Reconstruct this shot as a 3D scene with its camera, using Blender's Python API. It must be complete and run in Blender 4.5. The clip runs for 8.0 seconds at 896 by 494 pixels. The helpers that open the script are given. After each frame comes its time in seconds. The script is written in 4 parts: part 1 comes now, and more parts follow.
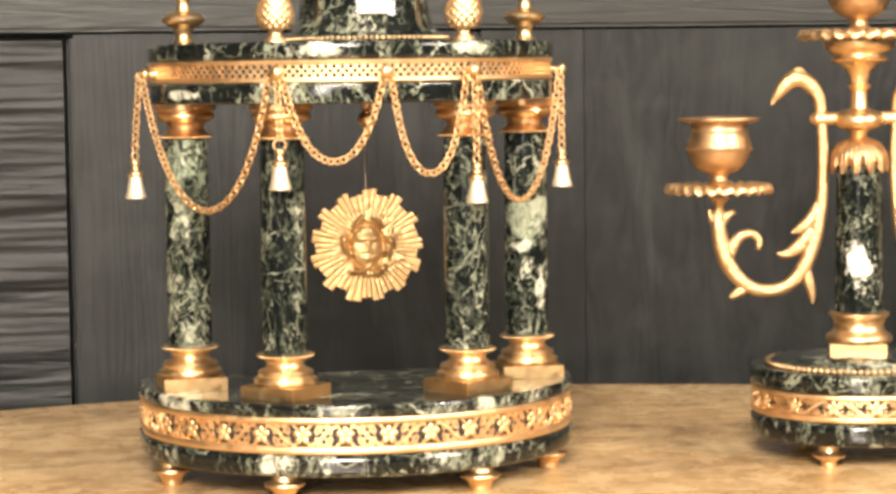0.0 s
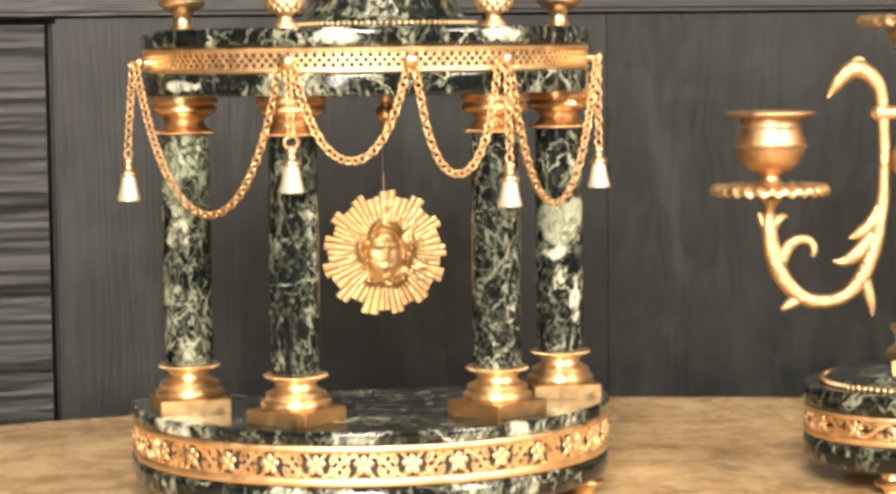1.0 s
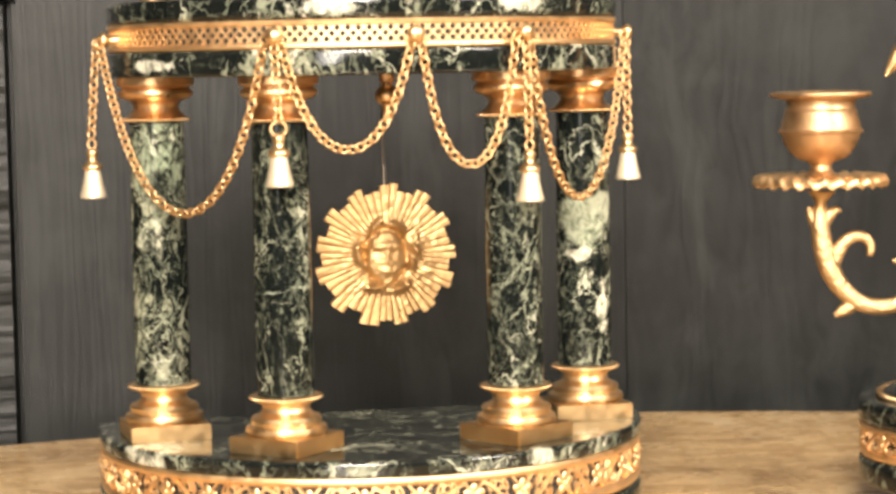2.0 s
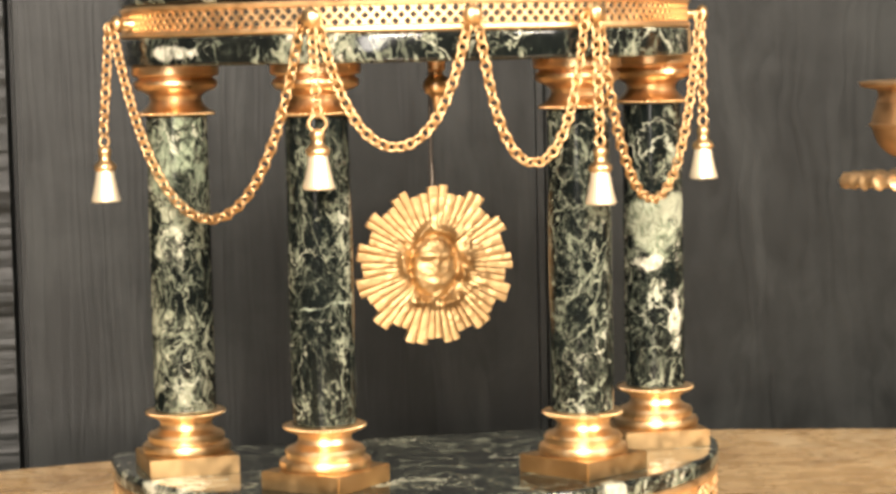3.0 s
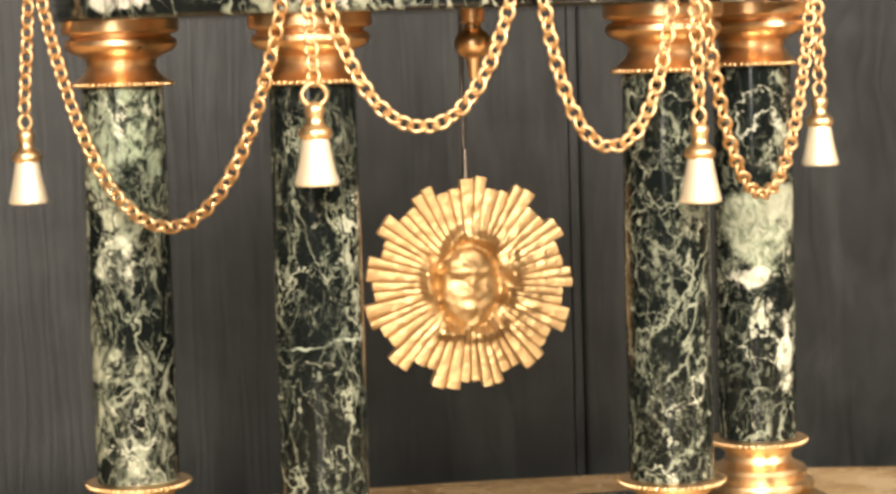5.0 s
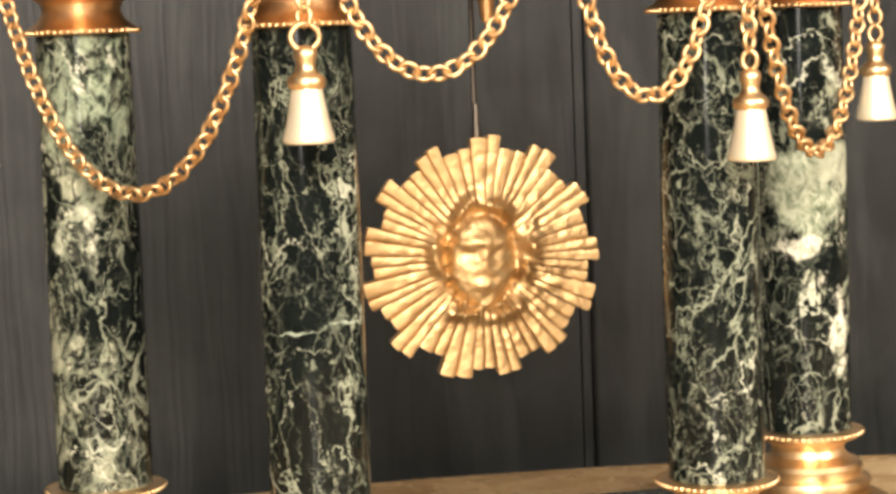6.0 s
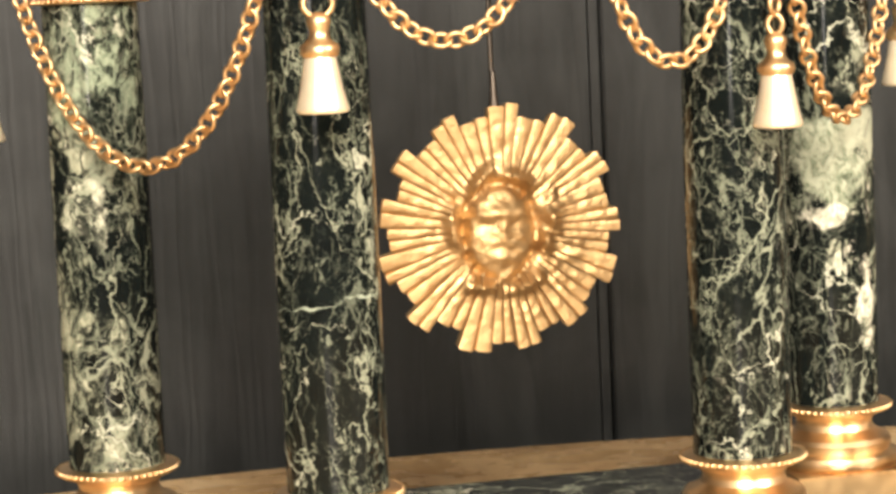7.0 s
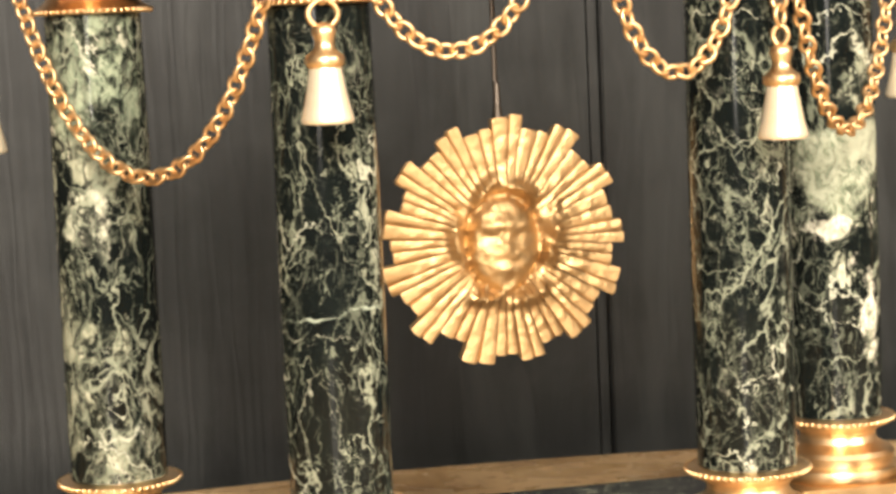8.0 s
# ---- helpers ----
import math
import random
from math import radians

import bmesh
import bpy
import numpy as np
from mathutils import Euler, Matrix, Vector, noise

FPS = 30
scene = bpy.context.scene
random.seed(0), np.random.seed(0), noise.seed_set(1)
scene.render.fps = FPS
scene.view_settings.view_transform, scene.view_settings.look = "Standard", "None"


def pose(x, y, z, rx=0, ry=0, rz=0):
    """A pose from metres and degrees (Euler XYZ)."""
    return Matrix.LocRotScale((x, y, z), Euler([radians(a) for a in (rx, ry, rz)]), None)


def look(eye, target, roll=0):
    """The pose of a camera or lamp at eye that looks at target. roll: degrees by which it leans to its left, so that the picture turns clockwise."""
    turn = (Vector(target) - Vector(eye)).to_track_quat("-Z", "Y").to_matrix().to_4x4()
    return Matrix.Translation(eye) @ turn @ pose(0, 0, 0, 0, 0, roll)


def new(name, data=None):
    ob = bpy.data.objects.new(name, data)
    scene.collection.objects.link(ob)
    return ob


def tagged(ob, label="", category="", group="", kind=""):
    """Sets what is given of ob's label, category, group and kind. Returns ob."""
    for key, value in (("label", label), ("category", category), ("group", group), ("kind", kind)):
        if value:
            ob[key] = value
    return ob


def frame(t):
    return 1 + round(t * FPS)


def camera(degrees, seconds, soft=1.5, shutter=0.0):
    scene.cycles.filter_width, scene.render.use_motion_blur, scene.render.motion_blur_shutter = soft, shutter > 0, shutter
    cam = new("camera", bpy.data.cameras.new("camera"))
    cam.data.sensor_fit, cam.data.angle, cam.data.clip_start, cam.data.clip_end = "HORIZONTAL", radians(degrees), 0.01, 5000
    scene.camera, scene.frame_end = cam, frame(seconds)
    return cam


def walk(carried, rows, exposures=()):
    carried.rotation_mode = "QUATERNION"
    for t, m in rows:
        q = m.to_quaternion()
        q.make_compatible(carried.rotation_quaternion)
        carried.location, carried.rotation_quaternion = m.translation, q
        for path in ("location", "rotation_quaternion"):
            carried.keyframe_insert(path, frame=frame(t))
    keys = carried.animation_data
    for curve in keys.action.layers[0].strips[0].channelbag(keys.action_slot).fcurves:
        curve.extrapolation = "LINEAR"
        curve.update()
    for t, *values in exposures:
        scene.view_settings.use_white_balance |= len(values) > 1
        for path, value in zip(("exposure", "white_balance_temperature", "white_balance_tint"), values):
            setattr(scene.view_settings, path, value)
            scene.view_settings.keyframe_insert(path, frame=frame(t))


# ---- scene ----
cam = camera(22.00, 8.0, soft=3.3)
PATH = [
    (0, look((-0.1914, -1.3038, 0.2309), (-0.0454, -0.5196, 0.1695), -0.77)),
    (0.5, look((-0.2098, -1.2730, 0.2423), (-0.0544, -0.4913, 0.1731), -0.55)),
    (1, look((-0.1958, -1.1755, 0.2335), (-0.0404, -0.3936, 0.1666), -0.67)),
    (1.2, look((-0.1932, -1.1442, 0.2328), (-0.0345, -0.3631, 0.1642), -0.77)),
    (2.3, look((-0.1772, -0.9890, 0.2191), (-0.0158, -0.2082, 0.1529), -1.20)),
    (2.5, look((-0.1772, -0.9629, 0.2221), (-0.0161, -0.1824, 0.1527), -1.33)),
    (3, look((-0.1790, -0.9154, 0.2181), (-0.0174, -0.1349, 0.1497), -1.24)),
    (3.5, look((-0.1684, -0.8470, 0.2143), (-0.0063, -0.0668, 0.1435), -1.33)),
    (4, look((-0.1625, -0.7904, 0.2114), (0.0036, -0.0112, 0.1390), -1.29)),
    (4.5, look((-0.1574, -0.7356, 0.2064), (0.0104, 0.0436, 0.1385), -1.38)),
    (4.7, look((-0.1548, -0.7170, 0.2076), (0.0118, 0.0624, 0.1380), -1.51)),
    (5.8, look((-0.1417, -0.6083, 0.2014), (0.0381, 0.1667, 0.1178), -2.17)),
    (6, look((-0.1408, -0.5999, 0.1965), (0.0363, 0.1760, 0.1156), -2.12)),
    (6.5, look((-0.1400, -0.5887, 0.1958), (0.0336, 0.1877, 0.1119), -2.52)),
    (7, look((-0.1393, -0.5857, 0.1953), (0.0335, 0.1901, 0.1045), -2.58)),
    (7.5, look((-0.1409, -0.5847, 0.1948), (0.0317, 0.1913, 0.1051), -2.50)),
    (8, look((-0.1418, -0.5837, 0.1943), (0.0339, 0.1920, 0.1087), -2.51)),
]
walk(cam, PATH, exposures=[(0.0, 1.13), (3.5, 1.20), (4.5, 1.18), (6.0, 1.08), (8.0, 1.20)])

# ---------------------------------------------------------------- light
world = bpy.data.worlds.new("room_air")
scene.world = world
world.use_nodes = True
world.node_tree.nodes["Background"].inputs[0].default_value = (1.0, 0.86, 0.68, 1)
world.node_tree.nodes["Background"].inputs[1].default_value = 0.25


def lamp(name, eye, target, sx, sy, watts, colour):
    data = bpy.data.lights.new(name, "AREA")
    data.shape, data.size, data.size_y, data.energy, data.color = "RECTANGLE", sx, sy, watts, colour
    ob = new(name, data)
    ob.matrix_world = look(eye, target)
    return ob


lamp("shop_lamp", (-0.42, -2.00, 0.98), (0, 0, 0.15), 0.62, 0.62, 55, (1.0, 0.88, 0.760))
lamp("shop_lamp", (1.30, -1.55, 0.98), (0, 0, 0.15), 0.55, 0.55, 25, (1.0, 0.88, 0.760))
lamp("shop_window", (-1.15, -3.45, 0.55), (0, 0, 0.2), 0.8, 1.1, 24, (1.0, 0.92, 0.82))


# ---------------------------------------------------------------- materials
class Mat:
    """A node material, with short ways to add nodes."""

    def __init__(self, name, rough=0.5, metal=0.0):
        self.m = bpy.data.materials.new(name)
        self.m.use_nodes = True
        self.t = self.m.node_tree
        self.b = self.t.nodes["Principled BSDF"]
        self.b.inputs["Roughness"].default_value = rough
        self.b.inputs["Metallic"].default_value = metal

    def node(self, kind, **inputs):
        n = self.t.nodes.new(kind)
        for key, value in inputs.items():
            self.put(n.inputs[key.replace("_", " ")], value)
        return n

    def put(self, socket, value):
        if isinstance(value, bpy.types.NodeSocket):
            self.t.links.new(value, socket)
        else:
            socket.default_value = value

    def coords(self, scale=(1, 1, 1), shift=(0, 0, 0), warp=0.0, warp_scale=100.0, rand=False):
        tc = self.t.nodes.new("ShaderNodeTexCoord")
        out = tc.outputs["Object"]
        if rand:
            info = self.t.nodes.new("ShaderNodeObjectInfo")
            add = self.node("ShaderNodeVectorMath")
            self.put(add.inputs[0], out)
            self.put(add.inputs[1], info.outputs["Random"])
            out = add.outputs[0]
        mp = self.node("ShaderNodeMapping", Vector=out, Scale=scale, Location=shift)
        out = mp.outputs[0]
        if warp:
            nz = self.noise(out, warp_scale, 4)
            sub = self.node("ShaderNodeVectorMath")
            self.put(sub.inputs[0], nz.outputs["Color"])
            sub.operation = "SUBTRACT"
            sub.inputs[1].default_value = (0.5, 0.5, 0.5)
            mul = self.node("ShaderNodeVectorMath")
            mul.operation = "SCALE"
            self.put(mul.inputs[0], sub.outputs[0])
            mul.inputs["Scale"].default_value = warp
            ad = self.node("ShaderNodeVectorMath")
            self.put(ad.inputs[0], out)
            self.put(ad.inputs[1], mul.outputs[0])
            out = ad.outputs[0]
        return out

    def noise(self, vec, scale, detail=5, rough=0.6):
        return self.node("ShaderNodeTexNoise", Vector=vec, Scale=scale, Detail=detail, Roughness=rough)

    def cells(self, vec, scale, feature="DISTANCE_TO_EDGE"):
        n = self.t.nodes.new("ShaderNodeTexVoronoi")
        n.feature = feature
        self.put(n.inputs["Vector"], vec)
        n.inputs["Scale"].default_value = scale
        return n.outputs["Distance"]

    def ramp(self, fac, *stops):
        n = self.t.nodes.new("ShaderNodeValToRGB")
        self.put(n.inputs[0], fac)
        e = n.color_ramp.elements
        while len(e) < len(stops):
            e.new(0.5)
        for el, (pos, col) in zip(e, stops):
            el.position = pos
            el.color = (*col, 1) if isinstance(col, tuple) else (col, col, col, 1)
        return n.outputs[0]

    def mix(self, fac, a, b):
        n = self.t.nodes.new("ShaderNodeMix")
        n.data_type = "RGBA"
        self.put(n.inputs[0], fac)
        self.put(n.inputs[6], (*a, 1) if isinstance(a, tuple) else a)
        self.put(n.inputs[7], (*b, 1) if isinstance(b, tuple) else b)
        return n.outputs[2]

    def math(self, op, a, b):
        n = self.t.nodes.new("ShaderNodeMath")
        n.operation = op
        self.put(n.inputs[0], a)
        self.put(n.inputs[1], b)
        return n.outputs[0]

    def colour(self, value):
        self.put(self.b.inputs["Base Color"], value)

    def rough(self, value):
        self.put(self.b.inputs["Roughness"], value)

    def bump(self, height, strength=0.3, distance=0.001):
        n = self.node("ShaderNodeBump", Height=height, Strength=strength, Distance=distance)
        self.t.links.new(n.outputs[0], self.b.inputs["Normal"])


def marble(name, shift, pale=0.5, veins=1.0, rand=False, blotch=None, crack=None, zoom=1.0, cream=0.25, gloss=0.16, solid=0.0):
    """Dark green serpentine: near-black ground, broken pale green clouds, tapering pale veins. pale: how much of it is cloud."""
    k = Mat(name, 0.10)
    v = k.coords((zoom, zoom, 0.8 * zoom), shift, 0.012, 70.0, rand)
    fine = k.coords((zoom, zoom, 0.7 * zoom), (shift[1], shift[2], shift[0]), 0.0095, 170.0, rand)
    big = k.noise(v, 48.0, 6, 0.6).outputs["Fac"]
    mid = k.noise(fine, 150.0, 6, 0.66).outputs["Fac"]
    speck = k.noise(fine, 420.0, 5, 0.68).outputs["Fac"]
    field = k.math("ADD", k.math("MULTIPLY", big, 0.66), k.math("MULTIPLY", mid, 0.40))
    cloud = k.ramp(field, (0.620 - 0.14 * pale, 0.0), (0.650 - 0.13 * pale, 1.0))
    ground = k.mix(mid, (0.0016, 0.0019, 0.0021), (0.008, 0.0110, 0.0098))
    moss = k.ramp(k.math("ADD", k.math("MULTIPLY", mid, 0.55), k.math("MULTIPLY", speck, 0.45)), (0.38, (0.030, 0.040, 0.030)), (0.48, (0.145, 0.156, 0.108)), (0.57, (0.30, 0.31, 0.22)), (0.66, (0.46, 0.46, 0.34)))
    c = k.mix(k.math("MULTIPLY", cloud, 0.92), ground, moss)

    def branches(vec, scale, low, high, width, gate_scale):
        """Lines along cell borders that swell and taper away."""
        swell = k.ramp(k.noise(v, gate_scale, 4, 0.6).outputs["Fac"], (low, 0.0), (high, width))
        ratio = k.math("DIVIDE", k.cells(vec, scale), k.math("ADD", swell, 0.0008))
        return k.ramp(ratio, (0.35, 1.0), (1.0, 0.0))

    def white(place, size, tint0, tint1, into):
        tc = k.t.nodes.new("ShaderNodeTexCoord")
        mp = k.node("ShaderNodeMapping", Vector=tc.outputs["Object"], Location=tuple(-a / b for a, b in zip(place, size)), Scale=tuple(1 / b for b in size))
        ln = k.t.nodes.new("ShaderNodeVectorMath")
        ln.operation = "LENGTH"
        k.put(ln.inputs[0], mp.outputs[0])
        rag = k.math("SUBTRACT", k.noise(tc.outputs["Object"], 95.0 if solid else 115.0, 6, 0.66 if solid else 0.62).outputs["Fac"], 0.5)
        far = k.math("ADD", ln.outputs["Value"], k.math("MULTIPLY", rag, 3.2 - 0.5 * solid))
        keep = k.ramp(k.math("ADD", k.math("MULTIPLY", mid, 0.6), k.math("MULTIPLY", speck, 0.4)), (0.445 - 0.05 * solid, 0.06 + 0.45 * solid), (0.515, 1.0))
        return k.mix(k.math("MULTIPLY", k.ramp(far, (0.70, 0.95), (1.05, 0.0)), keep), into, k.mix(k.ramp(speck, (0.36, 0.0), (0.60, 1.0)), tint0, tint1))

    # dark cracks break the clouds into angular pieces
    dark = branches(fine, 105.0, 0.36, 0.66, 0.17, 85.0)
    c = k.mix(k.math("MULTIPLY", dark, 0.93), c, ground)
    dark = branches(v, 210.0, 0.42, 0.68, 0.22, 120.0)
    c = k.mix(k.math("MULTIPLY", dark, 0.85), c, ground)
    early, late = ((), blotch or ()) if solid else (blotch or (), ())
    for place, size, tint0, tint1 in early:
        c = white(place, size, tint0, tint1, c)
    def strokes(angle, scale, stretch, low, high, width, gate_scale):
        """Long thin strokes that lie one way, swell and break off."""
        slope = k.node("ShaderNodeMapping", Vector=fine if angle > 0 else v, Rotation=(0.3 * radians(angle), radians(angle), 0.4))
        drawn = k.node("ShaderNodeMapping", Vector=slope.outputs[0], Scale=(1.0, 1.0, stretch), Location=(0.1 * angle, 0.0, 0.07 * angle))
        off = k.math("ABSOLUTE", k.math("SUBTRACT", k.noise(drawn.outputs[0], scale, 2, 0.5).outputs["Fac"], 0.5), 0.0)
        swell = k.ramp(k.noise(drawn.outputs[0], gate_scale, 3, 0.6).outputs["Fac"], (low, 0.0), (high, width))
        return k.ramp(k.math("DIVIDE", off, k.math("ADD", swell, 0.0006)), (0.20, 1.0), (1.0, 0.0))

    # dark slivers through the clouds, then pale veins over all
    for angle, scale in ((24.0, 120.0), (-38.0, 150.0)):
        c = k.mix(k.math("MULTIPLY", strokes(angle, scale, 0.40, 0.40, 0.62, 0.075, 110.0), 0.90), c, ground)
    less = 0.10 * (1 - veins)
    for angle, scale, stretch, width, strength, tint in (
        (62.0, 230.0, 0.45, 0.050, 0.60, (0.095, 0.105, 0.078)),
        (-22.0, 210.0, 0.40, 0.050, 0.62, (0.11, 0.122, 0.088)),
        (33.0, 150.0, 0.35, 0.042, 0.75, (0.165, 0.182, 0.13)),
        (-57.0, 110.0, 0.30, 0.036, 0.85, (0.225, 0.242, 0.175)),
        (14.0, 95.0, 0.30, 0.030, 0.85, (0.255, 0.27, 0.195)),
        (78.0, 62.0, 0.35, 0.022, 0.92, (0.41, 0.42, 0.32)),
    ):
        c = k.mix(k.math("MULTIPLY", strokes(angle, scale, stretch, 0.475 + less, 0.73 + less, width, 0.62 * scale), strength), c, tint)
    c = k.mix(k.math("MULTIPLY", branches(fine, 130.0, 0.48 + less, 0.75, 0.085, 90.0), 0.60), c, (0.19, 0.21, 0.15))
    for place, size, tint0, tint1 in late:
        c = white(place, size, tint0, tint1, c)
    # a few cream flecks
    fleck = k.ramp(k.math("ADD", k.math("MULTIPLY", big, 0.5), k.math("MULTIPLY", speck, 0.5)), (0.585, 0.0), (0.625, 1.0))
    c = k.mix(k.math("MULTIPLY", fleck, min(1.0, cream * 2.5)), c, (0.60, 0.57, 0.45))
    if crack:
        z0, slope = crack
        sep = k.t.nodes.new("ShaderNodeSeparateXYZ")
        k.put(sep.inputs[0], k.t.nodes.new("ShaderNodeTexCoord").outputs["Object"])
        wob = k.math("MULTIPLY", k.math("SUBTRACT", k.noise(v, 75.0, 5).outputs["Fac"], 0.5), 0.009)
        off = k.math("ADD", k.math("SUBTRACT", k.math("SUBTRACT", sep.outputs[2], z0), k.math("MULTIPLY", sep.outputs[0], slope)), wob)
        wide = k.ramp(k.noise(v, 110.0, 4).outputs["Fac"], (0.38, 0.010), (0.68, 0.095))
        line = k.ramp(k.math("DIVIDE", k.math("MULTIPLY", k.math("ABSOLUTE", off, 0.0), 100.0), wide), (0.4, 1.0), (1.0, 0.0))
        c = k.mix(k.math("MULTIPLY", line, k.ramp(speck, (0.36, 0.35), (0.6, 0.9))), c, (0.34, 0.39, 0.30))
    k.b.inputs["Specular IOR Level"].default_value = gloss
    k.colour(c)
    k.rough(k.ramp(speck, (0.3, 0.06), (0.7, 0.17)))
    k.bump(speck, 0.03, 0.0003)
    return k.m


def brass(name, colour, rough, chase=900.0, relief=0.10):
    """Gilt brass, warm, with worn and duller spots."""
    k = Mat(name, rough, 1.0)
    v = k.coords()
    n = k.noise(v, 160.0, 5).outputs["Fac"]
    w = k.noise(v, chase, 3).outputs["Fac"]
    k.colour(k.mix(n, tuple(c * 0.80 for c in colour), tuple(min(1, c * 1.10) for c in colour)))
    k.rough(k.ramp(n, (0.3, rough * 0.8), (0.75, rough * 1.35)))
    k.bump(w, relief, 0.0003 if relief < 0.3 else 0.0012)
    return k.m


def dark_wood(name, along, shift, relief=0.22, figure=0.25, tone=1.0):
    """Charcoal-painted boards whose grain shows through. along: scale of the grain on each axis."""
    k = Mat(name, 0.45)
    k.b.inputs["Specular IOR Level"].default_value = 0.26
    v = k.coords(along, shift, 0.25, 2.0)
    grain = k.noise(v, 13.0, 8, 0.7).outputs["Fac"]
    wave = k.t.nodes.new("ShaderNodeTexWave")
    wave.wave_type, wave.bands_direction = "BANDS", "X"
    k.put(wave.inputs["Vector"], v)
    wave.inputs["Scale"].default_value, wave.inputs["Distortion"].default_value, wave.inputs["Detail"].default_value = 6.0, 16.0, 3.0
    both = k.math("ADD", k.math("MULTIPLY", grain, 1.0 - 0.5 * figure), k.math("MULTIPLY", wave.outputs["Fac"], 0.5 * figure))
    big = k.noise(k.coords(tuple(a ** 0.6 for a in along), shift), 3.2, 5).outputs["Fac"]
    scuff = k.noise(k.coords(tuple(a ** 0.62 for a in along), (shift[2], 0.3, shift[0]), 0.7, 2.0), 6.0, 7, 0.60).outputs["Fac"]
    c = k.mix(k.ramp(both, (0.20, 0.0), (0.80, 1.0)), (0.0050, 0.0057, 0.0054), (0.0151, 0.0166, 0.0157))
    c = k.mix(k.ramp(big, (0.35, 0.0), (0.75, 0.35)), c, (0.0212, 0.0230, 0.0218))
    c = k.mix(k.ramp(scuff, (0.53, 0.0), (0.62, 0.42), (0.72, 0.75)), c, (0.0318, 0.0343, 0.0326))
    c = k.mix(k.ramp(scuff, (0.28, 0.5), (0.42, 0.0)), c, (0.005, 0.0052, 0.0050))
    smudge = k.noise(k.coords((1, 1, 1), shift, 0.05, 9.0), 17.0, 6, 0.62).outputs["Fac"]
    c = k.mix(k.ramp(smudge, (0.46, 0.0), (0.68, 0.55)), c, (0.0280, 0.0303, 0.0287))
    c = k.mix(abs(1.0 - tone), c, (0.004, 0.0042, 0.004) if tone < 1 else (0.060, 0.0605, 0.0540))
    k.colour(c)
    k.rough(k.ramp(both, (0.3, 0.36), (0.7, 0.50)))
    k.bump(k.math("ADD", k.math("MULTIPLY", grain, 0.6), k.math("MULTIPLY", wave.outputs["Fac"], 1.5 * figure)), relief, 0.0012)
    return k.m


def polished_stone():
    """The table's top: honey-coloured, clouded with brown, polished."""
    k = Mat("honey_stone", 0.25)
    v = k.coords((1, 1.5, 1), (0.3, 0.1, 0), 0.10, 9.0)
    a = k.noise(v, 9.0, 7, 0.65).outputs["Fac"]
    b = k.noise(v, 34.0, 6, 0.65).outputs["Fac"]
    c = k.ramp(a, (0.30, (0.25, 0.140, 0.055)), (0.45, (0.50, 0.31, 0.132)), (0.60, (0.66, 0.44, 0.205)), (0.78, (0.74, 0.54, 0.29)))
    c = k.mix(k.ramp(b, (0.42, 0.0), (0.72, 0.65)), c, (0.80, 0.60, 0.34))
    c = k.mix(k.ramp(k.noise(v, 14.0, 3).outputs["Fac"], (0.62, 0.0), (0.78, 0.6)), c, (0.19, 0.12, 0.065))
    streak = k.noise(k.coords((3.0, 1.2, 1), (0.7, 0.4, 0), 0.3, 6.0), 11.0, 6, 0.7).outputs["Fac"]
    c = k.mix(k.ramp(streak, (0.50, 0.0), (0.66, 0.6)), c, (0.30, 0.170, 0.066))
    c = k.mix(k.ramp(streak, (0.34, 0.5), (0.44, 0.0)), c, (0.78, 0.61, 0.37))
    k.colour(c)
    k.rough(k.ramp(b, (0.3, 0.20), (0.7, 0.34)))
    k.bump(b, 0.05, 0.0005)
    return k.m


def plaster(name, a, b):
    k = Mat(name, 0.85)
    k.colour(k.mix(k.noise(k.coords(), 3.0, 6).outputs["Fac"], a, b))
    return k.m


MARBLE = marble("green_marble", (1.3, 0.2, 0.7), 0.40, 0.80, zoom=0.48, cream=0.32, gloss=0.5)
MARBLE_BASE = marble("green_marble_base", (1.9, 0.6, 1.7), 0.42, 0.85, zoom=0.50, cream=0.30, gloss=0.5, solid=0.5, blotch=(
    ((-0.103, -0.030, 0.050), (0.018, 0.016, 0.009), (0.30, 0.32, 0.23), (0.66, 0.64, 0.51)),
    ((-0.060, -0.085, 0.020), (0.009, 0.012, 0.006), (0.25, 0.28, 0.20), (0.60, 0.58, 0.46)),
    ((0.055, -0.085, 0.050), (0.006, 0.012, 0.006), (0.25, 0.28, 0.20), (0.62, 0.60, 0.48)),
))
MARBLE_TOP = marble("green_marble_top", (0.4, 1.2, 2.9), 0.30, 0.80, zoom=0.50, cream=0.30, gloss=0.5, solid=0.5, blotch=(
    ((-0.034, -0.082, 0.243), (0.015, 0.014, 0.0045), (0.40, 0.42, 0.32), (0.72, 0.70, 0.58)),
    ((-0.100, -0.030, 0.219), (0.013, 0.014, 0.0035), (0.40, 0.42, 0.32), (0.72, 0.70, 0.58)),
    ((0.052, -0.076, 0.243), (0.010, 0.012, 0.0040), (0.30, 0.33, 0.24), (0.62, 0.60, 0.48)),
))
MARBLE_PALE = marble("green_marble_mossy", (3.1, 1.7, 0.4), 0.88, 1.0, zoom=0.68, cream=0.45, blotch=(
    ((0.0, -0.011, 0.104), (0.015, 0.016, 0.024), (0.040, 0.055, 0.040), (0.27, 0.32, 0.22)),
    ((-0.005, -0.011, 0.066), (0.0060, 0.014, 0.0100), (0.12, 0.15, 0.10), (0.46, 0.46, 0.35)),
))
MARBLE_BLACK = marble("green_marble_black", (5.2, 0.9, 2.2), -0.45, 0.75, crack=(0.0465, 0.12), zoom=1.0, cream=0.0)
